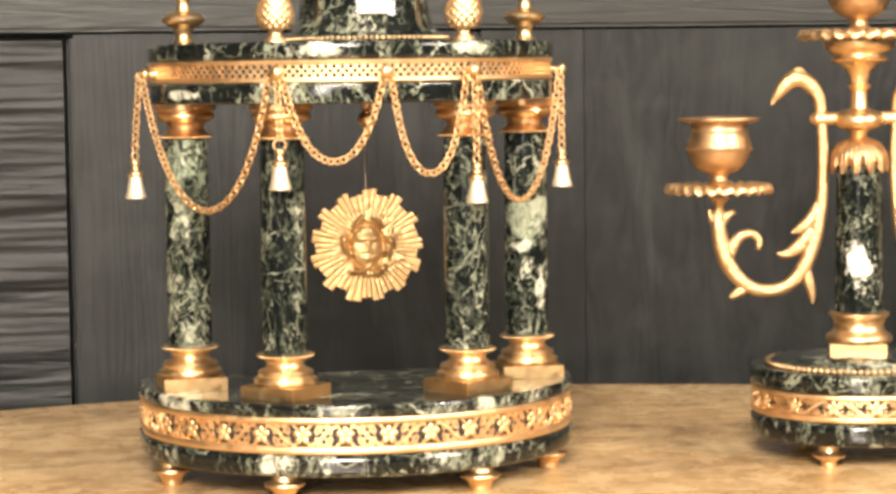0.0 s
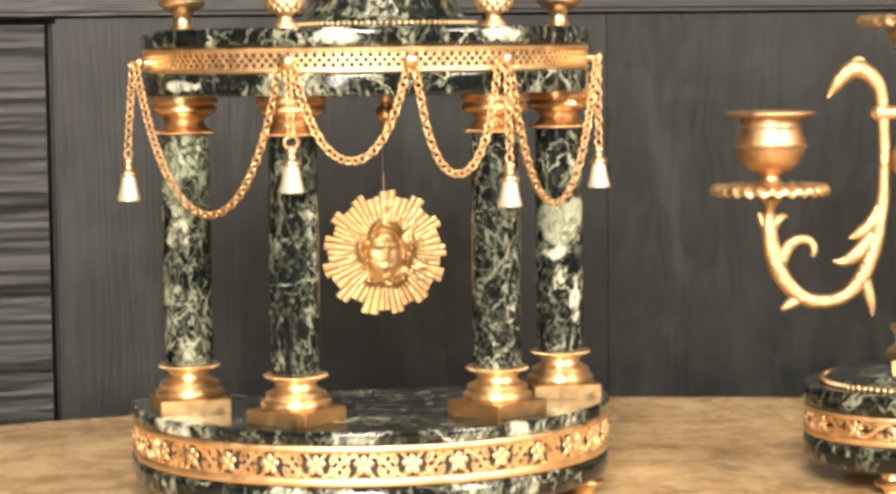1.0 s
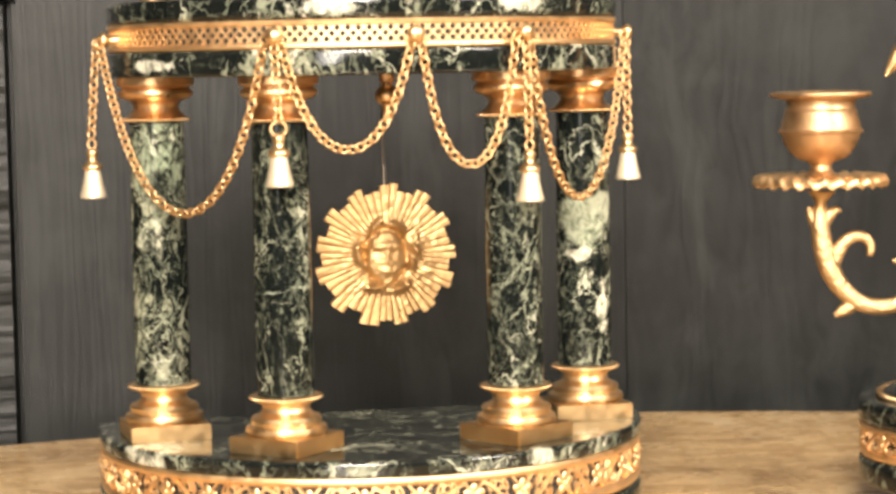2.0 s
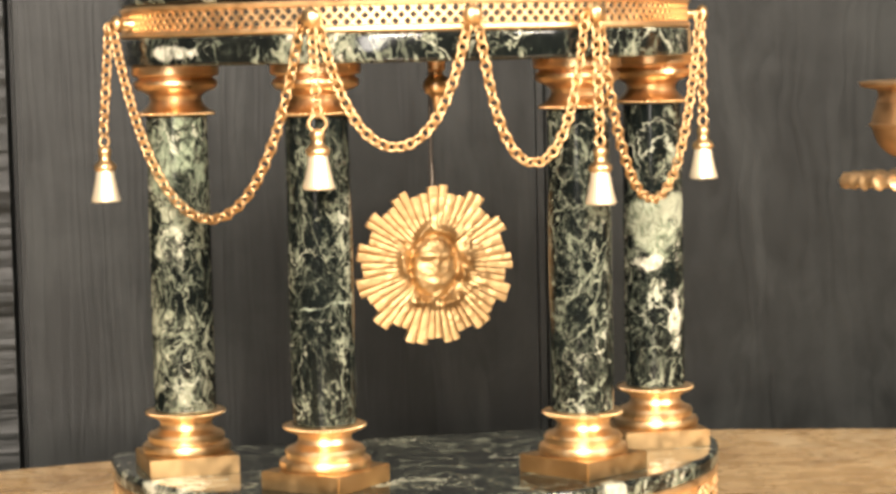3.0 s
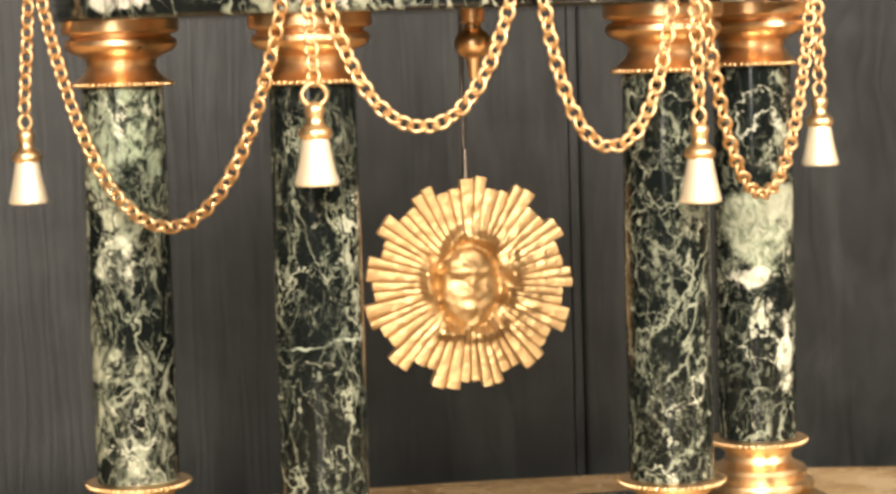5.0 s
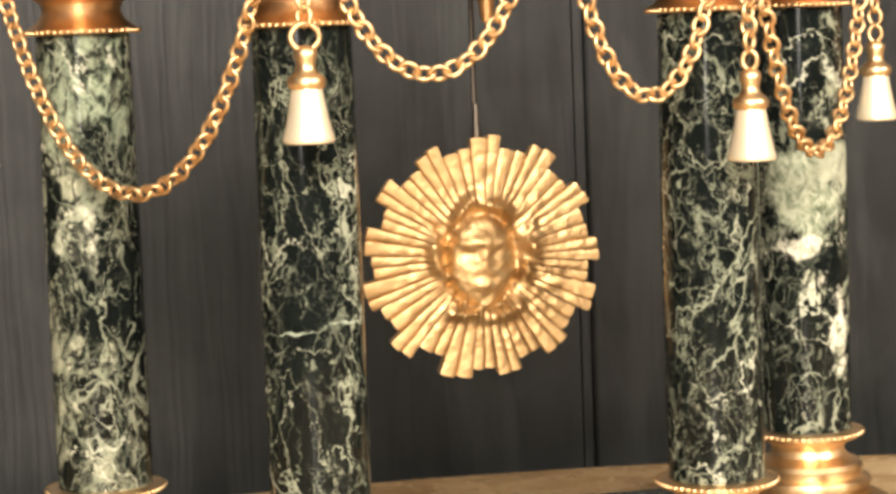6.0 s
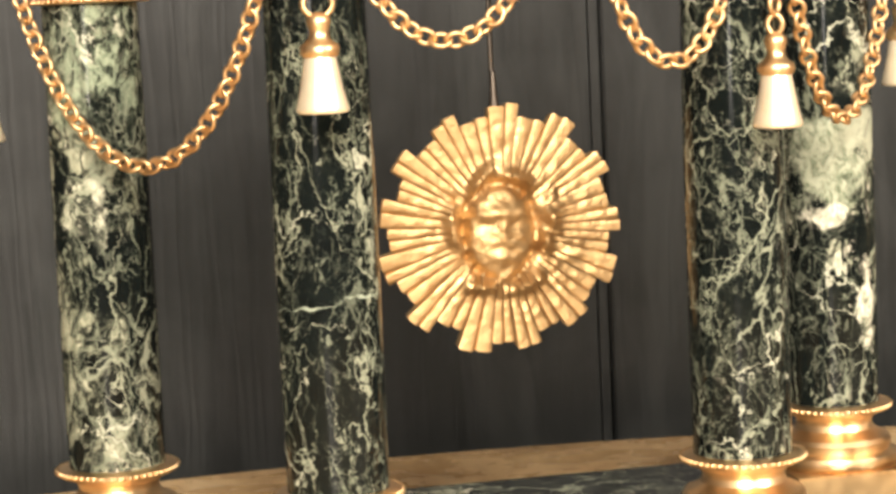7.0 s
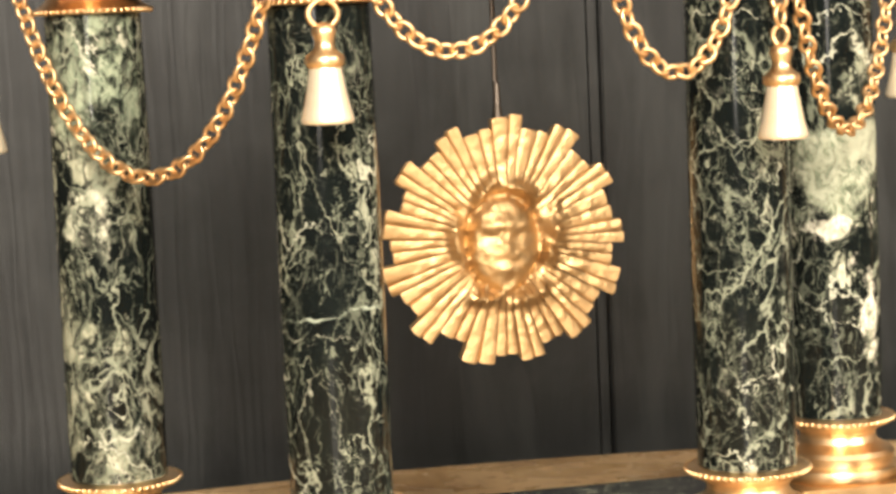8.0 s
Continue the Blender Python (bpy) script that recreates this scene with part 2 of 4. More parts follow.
MARBLE_FINE = marble("green_marble_fine", (0.2, 4.4, 3.1), -0.16, 1.05, zoom=1.15, cream=0.04)
PALE0, PALE1, CREAM0, CREAM1 = (0.13, 0.155, 0.10), (0.34, 0.36, 0.265), (0.30, 0.31, 0.23), (0.62, 0.59, 0.47)
MARBLE_PATCH = marble("green_marble_patched", (7.7, 2.6, 1.9), 0.36, 0.6, blotch=(
    ((-0.004, -0.011, 0.066), (0.0115, 0.016, 0.0150), PALE0, PALE1),
    ((0.006, -0.010, 0.075), (0.0075, 0.012, 0.0075), CREAM0, PALE1),
    ((-0.005, -0.011, 0.0530), (0.0060, 0.012, 0.0034), CREAM0, CREAM1),
    ((0.0060, -0.010, 0.029), (0.0036, 0.014, 0.0125), PALE0, CREAM1),
), zoom=0.85, solid=1.0)
MARBLE_WHITE = marble("green_marble_white_patch", (2.7, 6.1, 1.1), 0.10, 0.8, solid=1.4, blotch=(((-0.002, -0.014, 0.029), (0.0080, 0.014, 0.014), (0.66, 0.65, 0.55), (0.80, 0.78, 0.68)),))
BRASS = brass("gilt_brass", (0.82, 0.58, 0.32), 0.37)
BRASS_DULL = brass("copper_brass", (0.72, 0.47, 0.25), 0.32)
BRASS_CHAIN = brass("chain_brass", (0.68, 0.46, 0.235), 0.44)
BRASS_LEAF = brass("chased_gilt", (0.60, 0.41, 0.21), 0.45, 380.0, 0.9)
BRASS_SUN = brass("sun_gilt", (0.50, 0.335, 0.16), 0.50, 500.0, 0.35)
BRASS_CUP = brass("cup_brass", (0.56, 0.37, 0.20), 0.46)
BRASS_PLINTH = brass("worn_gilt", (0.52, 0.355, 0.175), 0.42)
BRASS_MATT = brass("matt_gilt", (0.88, 0.61, 0.33), 0.46)
IVORY = Mat("pale_gilt", 0.36, 0.65)
IVORY.colour(IVORY.mix(IVORY.noise(IVORY.coords(), 300.0, 4).outputs["Fac"], (0.93, 0.79, 0.54), (0.96, 0.87, 0.68)))
IVORY = IVORY.m
STEEL = brass("dark_steel", (0.10, 0.085, 0.07), 0.45)
# near-black brown for the band cores: the shade in the piercings, put into the colour
SHADE = Mat("recess_shade", 0.7)
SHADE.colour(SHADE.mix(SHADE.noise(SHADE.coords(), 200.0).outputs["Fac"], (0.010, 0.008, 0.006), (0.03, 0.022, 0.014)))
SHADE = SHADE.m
ENAMEL = Mat("ivory_enamel", 0.3)
ENAMEL.colour((0.85, 0.78, 0.62, 1))
ENAMEL = ENAMEL.m
WOOD_UP = dark_wood("charcoal_wood_upright", (9.0, 9.0, 0.9), (0.4, 0, 0), 0.32, 0.12, 0.85)
WOOD_UP_B = dark_wood("charcoal_wood_figured", (4.2, 4.2, 1.3), (3.7, 0, 1.2), 0.36, 0.24, 0.90)
WOOD_ACROSS = dark_wood("charcoal_wood_across", (0.6, 9.0, 9.0), (1.9, 0, 2.3), 1.0, 0.10, 0.75)
WOOD_RAIL = dark_wood("charcoal_wood_rail", (0.6, 9.0, 9.0), (0.7, 0, 4.1), 0.6, 0.15, 1.35)
STONE = polished_stone()
PLASTER = plaster("warm_plaster", (0.20, 0.18, 0.15), (0.26, 0.235, 0.20))
CEILING = plaster("ceiling_white", (0.34, 0.32, 0.29), (0.40, 0.38, 0.34))
FLOORING = dark_wood("floor_boards", (1.0, 12.0, 1.0), (0.2, 0, 0))


# ---------------------------------------------------------------- mesh helpers
def to_mesh(name, bm, material, smooth=40.0):
    bmesh.ops.recalc_face_normals(bm, faces=bm.faces)
    me = bpy.data.meshes.new(name)
    bm.to_mesh(me)
    bm.free()
    me.materials.append(material)
    if smooth:
        for p in me.polygons:
            p.use_smooth = True
        me.set_sharp_from_angle(angle=radians(smooth))
    return me


def part(name, bm, material, parent, label="", smooth=40.0, at=None):
    me = bm if isinstance(bm, bpy.types.Mesh) else to_mesh(name, bm, material, smooth)
    ob = new(name, me)
    ob.parent = parent
    if at is not None:
        ob.matrix_basis = at
    return tagged(ob, label) if label else ob


def thing(name, at, label, category, group=""):
    ob = new(name)
    ob.empty_display_size = 0.02
    ob.matrix_basis = at
    return tagged(ob, label, category, group)


def setting(name, bm, material, label, smooth=0.0):
    return tagged(new(name, to_mesh(name, bm, material, smooth)), label, "", "", "structure")


def lathe(profile, seg=48, bm=None, at=None):
    """Turned shape from (radius, height) pairs."""
    bm = bm or bmesh.new()
    at = at or Matrix()
    rows = []
    for r, z in profile:
        if r < 1e-6:
            rows.append([bm.verts.new(at @ Vector((0, 0, z)))])
        else:
            rows.append([bm.verts.new(at @ Vector((r * math.cos(2 * math.pi * i / seg), r * math.sin(2 * math.pi * i / seg), z))) for i in range(seg)])
    for a, b in zip(rows, rows[1:]):
        for i in range(seg):
            j = (i + 1) % seg
            q = [a[i % len(a)], a[j % len(a)], b[j % len(b)], b[i % len(b)]]
            q = [v for n, v in enumerate(q) if v not in q[:n]]
            if len(q) > 2:
                bm.faces.new(q)
    for row in (rows[0], rows[-1]):
        if len(row) > 2:
            bm.faces.new(row)
    return bm


def smooth_profile(points, steps=4):
    """More points on a Catmull-Rom curve through the given ones."""
    pts = [Vector(p) for p in points]
    ext = [2 * pts[0] - pts[1]] + pts + [2 * pts[-1] - pts[-2]]
    out = []
    for i in range(1, len(ext) - 2):
        p0, p1, p2, p3 = ext[i - 1 : i + 3]
        for s in range(steps):
            t = s / steps
            out.append(0.5 * ((2 * p1) + (p2 - p0) * t + (2 * p0 - 5 * p1 + 4 * p2 - p3) * t * t + (3 * p1 - p0 - 3 * p2 + p3) * t ** 3))
    return out + [pts[-1]]


def tube(bm, points, radii, seg=8, closed=False, flat=1.0):
    """A round bar along points; radii one for all or one for each."""
    n = len(points)
    radii = radii if isinstance(radii, (list, tuple)) else [radii] * n
    rows, up = [], Vector((0, 1, 0))
    for i, p in enumerate(points):
        a = points[(i - 1) % n] if closed or i else p
        b = points[(i + 1) % n] if closed or i < n - 1 else p
        t = (Vector(b) - Vector(a)).normalized()
        side = t.cross(up)
        if side.length < 1e-3:
            side = t.cross(Vector((1, 0, 0)))
        side.normalize()
        nrm = side.cross(t).normalized()
        rows.append([bm.verts.new(Vector(p) + radii[i] * (math.cos(2 * math.pi * k / seg) * side + flat * math.sin(2 * math.pi * k / seg) * nrm)) for k in range(seg)])
    for i in range(n if closed else n - 1):
        a, b = rows[i], rows[(i + 1) % n]
        for k in range(seg):
            m = (k + 1) % seg
            bm.faces.new((a[k], a[m], b[m], b[k]))
    if not closed:
        bm.faces.new(rows[0])
        bm.faces.new(rows[-1])
    return bm


def box(bm, x0, x1, y0, y1, z0, z1, bevel=0.0, at=None):
    made = bmesh.ops.create_cube(bm, size=1, matrix=(at or Matrix()) @ Matrix.Translation(((x0 + x1) / 2, (y0 + y1) / 2, (z0 + z1) / 2)) @ Matrix.Diagonal((x1 - x0, y1 - y0, z1 - z0, 1)))
    if bevel:
        edges = {e for v in made["verts"] for e in v.link_edges}
        bmesh.ops.bevel(bm, geom=list(edges), offset=bevel, segments=2, affect="EDGES")
    return bm


def beads(bm, radius, z, count, size, at=None):
    """A ring of little balls."""
    for i in range(count):
        a = 2 * math.pi * i / count
        bmesh.ops.create_icosphere(bm, subdivisions=1, radius=size, matrix=(at or Matrix()) @ Matrix.Translation((radius * math.cos(a), radius * math.sin(a), z)))
    return bm


class Bow:
    """A bow-fronted plan: straight back, short straight sides, half an ellipse in front."""

    def __init__(self, a, b, y0, back):
        self.a, self.b, self.y0, self.back = a, b, y0, back
        n = 160
        pts = [Vector((-a, back - (back - y0) * i / 8, 0)) for i in range(8)]
        pts += [Vector((a * math.cos(math.pi + math.pi * i / n), y0 + b * math.sin(math.pi + math.pi * i / n), 0)) for i in range(n + 1)]
        pts += [Vector((a, y0 + (back - y0) * i / 8, 0)) for i in range(1, 9)]
        self.pts = pts
        self.cum = [0.0]
        for p, q in zip(pts, pts[1:]):
            self.cum.append(self.cum[-1] + (q - p).length)
        self.length = self.cum[-1]

    def at(self, s, out=0.0, z=0.0):
        """The point s along the front (0: its middle), out from it, at height z."""
        s = min(max(s + self.length / 2, 0), self.length)
        i = min(max(int(np.searchsorted(self.cum, s)) - 1, 0), len(self.pts) - 2)
        p, q = self.pts[i], self.pts[i + 1]
        f = (s - self.cum[i]) / max(self.cum[i + 1] - self.cum[i], 1e-9)
        pa, na = self.pts[max(i - 1, 0)], self.pts[min(i + 2, len(self.pts) - 1)]
        t = (q - pa).lerp(na - p, f).normalized()
        n = Vector((t.y, -t.x, 0))
        w = p.lerp(q, f) + n * out
        return Vector((w.x, w.y, z)), n, t

    def slab(self, profile):
        """A slab whose edge follows (inset, height) pairs."""
        bm = bmesh.new()
        rows = []
        for inset, z in profile:
            row = []
            for i, p in enumerate(self.pts):
                a, b = self.pts[max(i - 1, 0)], self.pts[min(i + 1, len(self.pts) - 1)]
                t = (b - a).normalized()
                n = Vector((t.y, -t.x, 0))
                w = p - n * inset
                if i in (0, len(self.pts) - 1):
                    w.y -= inset
                row.append(bm.verts.new((w.x, w.y, z)))
            rows.append(row)
        for a, b in zip(rows, rows[1:]):
            for i in range(len(a)):
                j = (i + 1) % len(a)
                bm.faces.new((a[i], a[j], b[j], b[i]))
        bm.faces.new(rows[0])
        bm.faces.new(rows[-1])
        return bm

    def rail(self, bm, s0, s1, section, n=150):
        """A moulding along the front, its section given as (out, height) pairs."""
        rows = [[bm.verts.new(self.at(s0 + (s1 - s0) * i / n, o, z)[0]) for o, z in section] for i in range(n + 1)]
        for a, b in zip(rows, rows[1:]):
            for i in range(len(section)):
                j = (i + 1) % len(section)
                bm.faces.new((a[i], a[j], b[j], b[i]))
        bm.faces.new(rows[0])
        bm.faces.new(rows[-1])
        return bm

    def ribbon(self, bm, pts, width, low, high):
        """A raised strip along (s, z) points on the front."""
        rows = []
        for i, (s, z) in enumerate(pts):
            a, b = pts[max(i - 1, 0)], pts[min(i + 1, len(pts) - 1)]
            d = Vector((b[0] - a[0], b[1] - a[1])).normalized() * width / 2
            rows.append([bm.verts.new(self.at(s + k * -d.y, o, z + k * d.x)[0]) for k, o in ((-1, low), (-0.6, high), (0.6, high), (1, low))])
        for a, b in zip(rows, rows[1:]):
            for i in range(3):
                bm.faces.new((a[i], a[i + 1], b[i + 1], b[i]))
        return bm


def slab_profile(z0, z1, r):
    """Rounded edge from z0 up to z1."""
    out = [(r + 0.004, z0), (r, z0)]
    for i in range(1, 5):
        a = math.pi / 2 * i / 4
        out.append((r * (1 - math.sin(a)), z0 + r * (1 - math.cos(a))))
    for i in range(0, 5):
        a = math.pi / 2 * i / 4
        out.append((r * (1 - math.cos(a)), z1 - r * (1 - math.sin(a))))
    return out + [(r + 0.004, z1)]


# ---------------------------------------------------------------- the room
FLOOR_Z = -0.76
WALL_Y = 0.385
setting("floor", box(bmesh.new(), -3.2, 3.2, -3.6, 0.6, FLOOR_Z - 0.05, FLOOR_Z), FLOORING, "dark board floor of the room")
setting("ceiling", box(bmesh.new(), -3.2, 3.2, -3.6, 0.6, 1.80, 1.85), CEILING, "plain off-white ceiling")
setting("wall_south", box(bmesh.new(), -3.2, 3.2, -3.6, -3.5, FLOOR_Z, 1.80), PLASTER, "plain warm plaster wall")
setting("wall_west", box(bmesh.new(), -3.2, -3.1, -3.5, 0.6, FLOOR_Z, 1.80), PLASTER, "plain warm plaster wall")
setting("wall_east", box(bmesh.new(), 3.1, 3.2, -3.5, 0.6, FLOOR_Z, 1.80), PLASTER, "plain warm plaster wall")
wall_north = setting("wall_north", box(bmesh.new(), -3.1, 3.1, WALL_Y + 0.026, 0.6, FLOOR_Z, 1.80), WOOD_UP, "charcoal-painted wooden panelling behind the table")


def board(x0, x1, z0, z1, material, depth=0.0, label="", bevel=0.003):
    bm = box(bmesh.new(), x0, x1, WALL_Y + depth, WALL_Y + 0.024, z0, z1, bevel)
    return part("board", bm, material, wall_north, label, 30)


RAIL_Z = 0.2615
board(-0.1525, 0.1440, FLOOR_Z, RAIL_Z - 0.002, WOOD_UP, 0.0, "charcoal upright board")
board(0.1420, 0.1525, FLOOR_Z, RAIL_Z - 0.003, WOOD_UP, 0.0036, "narrow recessed charcoal strip")
board(0.1500, 0.2286, FLOOR_Z, RAIL_Z - 0.002, WOOD_UP, 0.0010, "charcoal upright board", 0.0008)
board(0.2288, 3.09, FLOOR_Z, RAIL_Z - 0.002, WOOD_UP_B, 0.001, "charcoal upright board with figured grain", 0.0008)
board(-3.09, 3.09, RAIL_Z, 0.52, WOOD_RAIL, -0.002, "charcoal cross rail")
board(-3.09, 3.09, 0.523, 1.79, WOOD_UP_B, 0.001, "charcoal upright board above the rail")


def weathered_board(x0, x1, z0, z1):
    """A board with the grain across, worn into uneven ridges."""
    bm = bmesh.new()
    xs = [x0, x0 + 0.003] + [x1 - 0.36 + 0.357 * i / 36 for i in range(37)] + [x1]
    zs = [z0, z0 + 0.003] + [z0 + 0.0035 + (0.55 * (z1 - z0)) * i / 60 for i in range(60)]
    zs += [zs[-1] + (z1 - 0.003 - zs[-1]) * (i + 1) / 330 for i in range(330)] + [z1]
    rows = []
    for i, z in enumerate(zs):
        row = []
        for k, x in enumerate(xs):
            ridge = noise.noise(Vector((x * 4.0, 1.7, z * 55.0 + 0.35 * noise.noise(Vector((x * 9.0, 4.0, z * 6.0))))))
            fine = noise.noise(Vector((x * 11.0, 8.1, z * 210.0)))
            worn = 0.5 + noise.noise(Vector((x * 3.0, 2.2, z * 9.0)))
            depth = 0.0034 - 0.0030 * ridge * (0.6 + worn) - 0.0011 * fine
            rim = i in (0, len(zs) - 1) or k in (0, len(xs) - 1)
            row.append(bm.verts.new((x, WALL_Y + (0.024 if rim else min(0.010, max(-0.001, depth))), z)))
        rows.append(row)
    for a, b in zip(rows, rows[1:]):
        for k in range(len(xs) - 1):
            bm.faces.new((a[k], a[k + 1], b[k + 1], b[k]))
    return bm


part("board", weathered_board(-3.09, -0.1545, FLOOR_Z, RAIL_Z - 0.003), WOOD_ACROSS, wall_north, "weathered charcoal board with ridged grain running across", 60)

# the table: an oval stone top on a pedestal
table = thing("oval_table", pose(0.035, -0.220, FLOOR_Z), "oval table with a polished honey-brown clouded stone top", "table")


def oval(profile, a, b, seg=160):
    bm = lathe(profile, seg)
    for v in bm.verts:
        v.co.x, v.co.y = v.co.x * a, v.co.y * b
    return bm


edge = [(0.0, 0.730), (0.97, 0.730), (0.985, 0.732), (0.996, 0.738), (1.0, 0.745), (0.9985, 0.752), (0.994, 0.757), (0.988, 0.7595), (0.98, 0.760), (0.6, 0.760), (0.0, 0.760)]
part("tabletop", oval(edge, 0.70, 0.573), STONE, table, "polished honey-brown stone slab", 50)
part("pedestal", oval([(0, 0.0), (0.34, 0.0), (0.34, 0.04), (0.2, 0.07), (0.13, 0.2), (0.12, 0.5), (0.2, 0.68), (0.3, 0.7295), (0, 0.7295)], 1.0, 0.8, 64), WOOD_UP, table)

# ---------------------------------------------------------------- the clock
clock = thing("portico_clock", pose(0, 0, 0), "portico clock of dark green marble and gilt brass on the table", "clock")

BASE = Bow(0.1255, 0.117, 0.020, 0.048)
TOP = Bow(0.1165, 0.1065, 0.020, 0.045)
part("lower_base_slab", BASE.slab(slab_profile(0.0133, 0.0262, 0.004)), MARBLE_BASE, clock, "dark green veined marble slab", 30)
part("base_core", Bow(0.1233, 0.1148, 0.020, 0.046).slab([(0, 0.0262), (0, 0.0459)]), SHADE, clock, "core coloured near-black as shade behind the pierced band", 30)
part("upper_base_slab", BASE.slab(slab_profile(0.0459, 0.0530, 0.0016)), MARBLE_BASE, clock, "dark green veined marble slab", 30)
part("lower_top_slab", TOP.slab(slab_profile(0.2137, 0.2250, 0.0016)), MARBLE_TOP, clock, "polished dark green marble slab", 30)
part("top_core", Bow(0.1144, 0.1044, 0.020, 0.043).slab([(0, 0.2250), (0, 0.2372)]), SHADE, clock, "core coloured near-black as shade behind the pierced band", 30)
part("upper_top_slab", TOP.slab(slab_profile(0.2372, 0.2470, 0.0026)), MARBLE_TOP, clock, "polished dark green marble slab", 30)


def bands(bm, bow, z0, z1, lo, hi):
    """Plain rails above and below a pierced band."""
    s = bow.length / 2 - 0.002
    bow.rail(bm, -s, s, [(-0.0038, z0), (-0.0008, z0), (-0.0002, z0 + lo * 0.3), (-0.0006, z0 + lo * 0.8), (-0.0020, z0 + lo), (-0.0038, z0 + lo)])
    bow.rail(bm, -s, s, [(-0.0038, z1 - hi), (-0.0020, z1 - hi), (-0.0006, z1 - hi * 0.8), (-0.0002, z1 - hi * 0.3), (-0.0008, z1), (-0.0038, z1)])
    return bm


# lower band: scrolling stems between flowers
base_band = part("base_band", bands(bmesh.new(), BASE, 0.0263, 0.0458, 0.0046, 0.0038), BRASS_MATT, clock, "pierced gilt brass band of scrolls and flowers", 50)
Z0, Z1 = 0.0305, 0.0424
ZM, ZH = (Z0 + Z1) / 2, (Z1 - Z0) / 2
PITCH = 0.0236
scroll = bmesh.new()
count = int(BASE.length / PITCH)
for i in range(-(count // 2), count // 2 + 1):
    s = i * PITCH
    stem = []
    for j in range(17):
        t = j / 16
        stem.append((s + 0.0032 + t * (PITCH - 0.0064), ZM + ZH * 0.86 * math.cos(math.pi * t) * (1 if i % 2 else -1)))
    BASE.ribbon(scroll, stem, 0.0021, -0.0023, -0.0006)
    for side in (-1, 1):
        for up in (-1, 1):
            BASE.ribbon(scroll, [(s + side * 0.0022, ZM + up * 0.0026), (s + side * 0.0040, ZM + up * 0.0048), (s + side * 0.0052, ZM + up * 0.0062)], 0.0017, -0.0023, -0.0009)
            BASE.ribbon(scroll, [(s + side * 0.0086, ZM + up * 0.0012), (s + side * 0.0100, ZM + up * 0.0034), (s + side * 0.0098, ZM + up * 0.0060)], 0.0017, -0.0023, -0.0012)
for i in range(-(count // 2), count // 2):
    s = (i + 0.5) * PITCH
    for side in (-1, 1):
        for up in (-1, 1):
            BASE.ribbon(scroll, [(s + side * 0.0036, ZM + up * 0.0004), (s + side * 0.0046, ZM + up * 0.0020), (s + side * 0.0040, ZM + up * 0.0038), (s + side * 0.0026, ZM + up * 0.0060)], 0.0014, -0.0023, -0.0012)
            BASE.ribbon(scroll, [(s, ZM + up * 0.0010), (s + side * 0.0018, ZM + up * 0.0026), (s + side * 0.0014, ZM + up * 0.0044), (s, ZM + up * 0.0052)], 0.0013, -0.0023, -0.0011)
tagged(part("scrollwork", scroll, BRASS_MATT, base_band, "pierced gilt scrolling stems", 60), kind="stuff")


def flower_mesh():
    bm = bmesh.new()
    for k in range(5):
        a = 2 * math.pi * k / 5 + math.pi / 2
        m = Matrix.Translation((0.0026 * math.cos(a), -0.0002, 0.0026 * math.sin(a))) @ Matrix.Rotation(-a, 4, "Y") @ Matrix.Diagonal((1.25, 0.40, 0.9, 1))
        bmesh.ops.create_icosphere(bm, subdivisions=2, radius=0.0020, matrix=m)
    bmesh.ops.create_icosphere(bm, subdivisions=2, radius=0.0011, matrix=Matrix.Translation((0, -0.0006, 0)))
    return to_mesh("flower", bm, BRASS_MATT, 80)


FLOWER = flower_mesh()
for i in range(-(count // 2), count // 2 + 1):
    w, n, t = BASE.at(i * PITCH, -0.0012, ZM)
    part("flower", FLOWER, None, base_band, at=Matrix.Translation(w) @ Matrix.Rotation(math.atan2(n.y, n.x) + math.pi / 2, 4, "Z") @ Matrix.Diagonal((1.05, 1.0, 1.05, 1)))

# upper band: a diagonal lattice
top_band = part("top_band", bands(bmesh.new(), TOP, 0.2251, 0.2371, 0.0026, 0.0026), BRASS_MATT, clock, "pierced gilt brass band with a diagonal lattice", 50)
lattice = bmesh.new()
L0, L1 = 0.2276, 0.2346
n_cross = int(TOP.length / 0.0046)
for i in range(n_cross + 1):
    s = -TOP.length / 2 + 0.004 + i * (TOP.length - 0.008) / n_cross
    for d in (-1, 1):
        TOP.ribbon(lattice, [(s - d * 0.0035, L0), (s - d * 0.0012, L0 + 0.0023), (s + d * 0.0012, L1 - 0.0023), (s + d * 0.0035, L1)], 0.00120, -0.0022, -0.0012)
tagged(part("lattice", lattice, BRASS_MATT, top_band, "pierced gilt lattice", 60), kind="stuff")


# feet
def foot_mesh():
    return to_mesh("foot", lathe([(0, 0), (0.0058, 0), (0.0062, 0.0008), (0.0060, 0.0020), (0.0066, 0.0046), (0.0084, 0.0062), (0.0104, 0.0072), (0.0113, 0.0082), (0.0111, 0.0092), (0.0080, 0.0101), (0.0070, 0.0112), (0.0070, 0.0133), (0, 0.0133)], 32), BRASS, 45)


FOOT = foot_mesh()
for x, y in ((-0.1110, -0.012), (-0.054, -0.0735), (0.054, -0.0735), (0.1065, -0.012)):
    part("foot", FOOT, None, clock, "turned gilt brass foot", at=pose(x, y, 0))

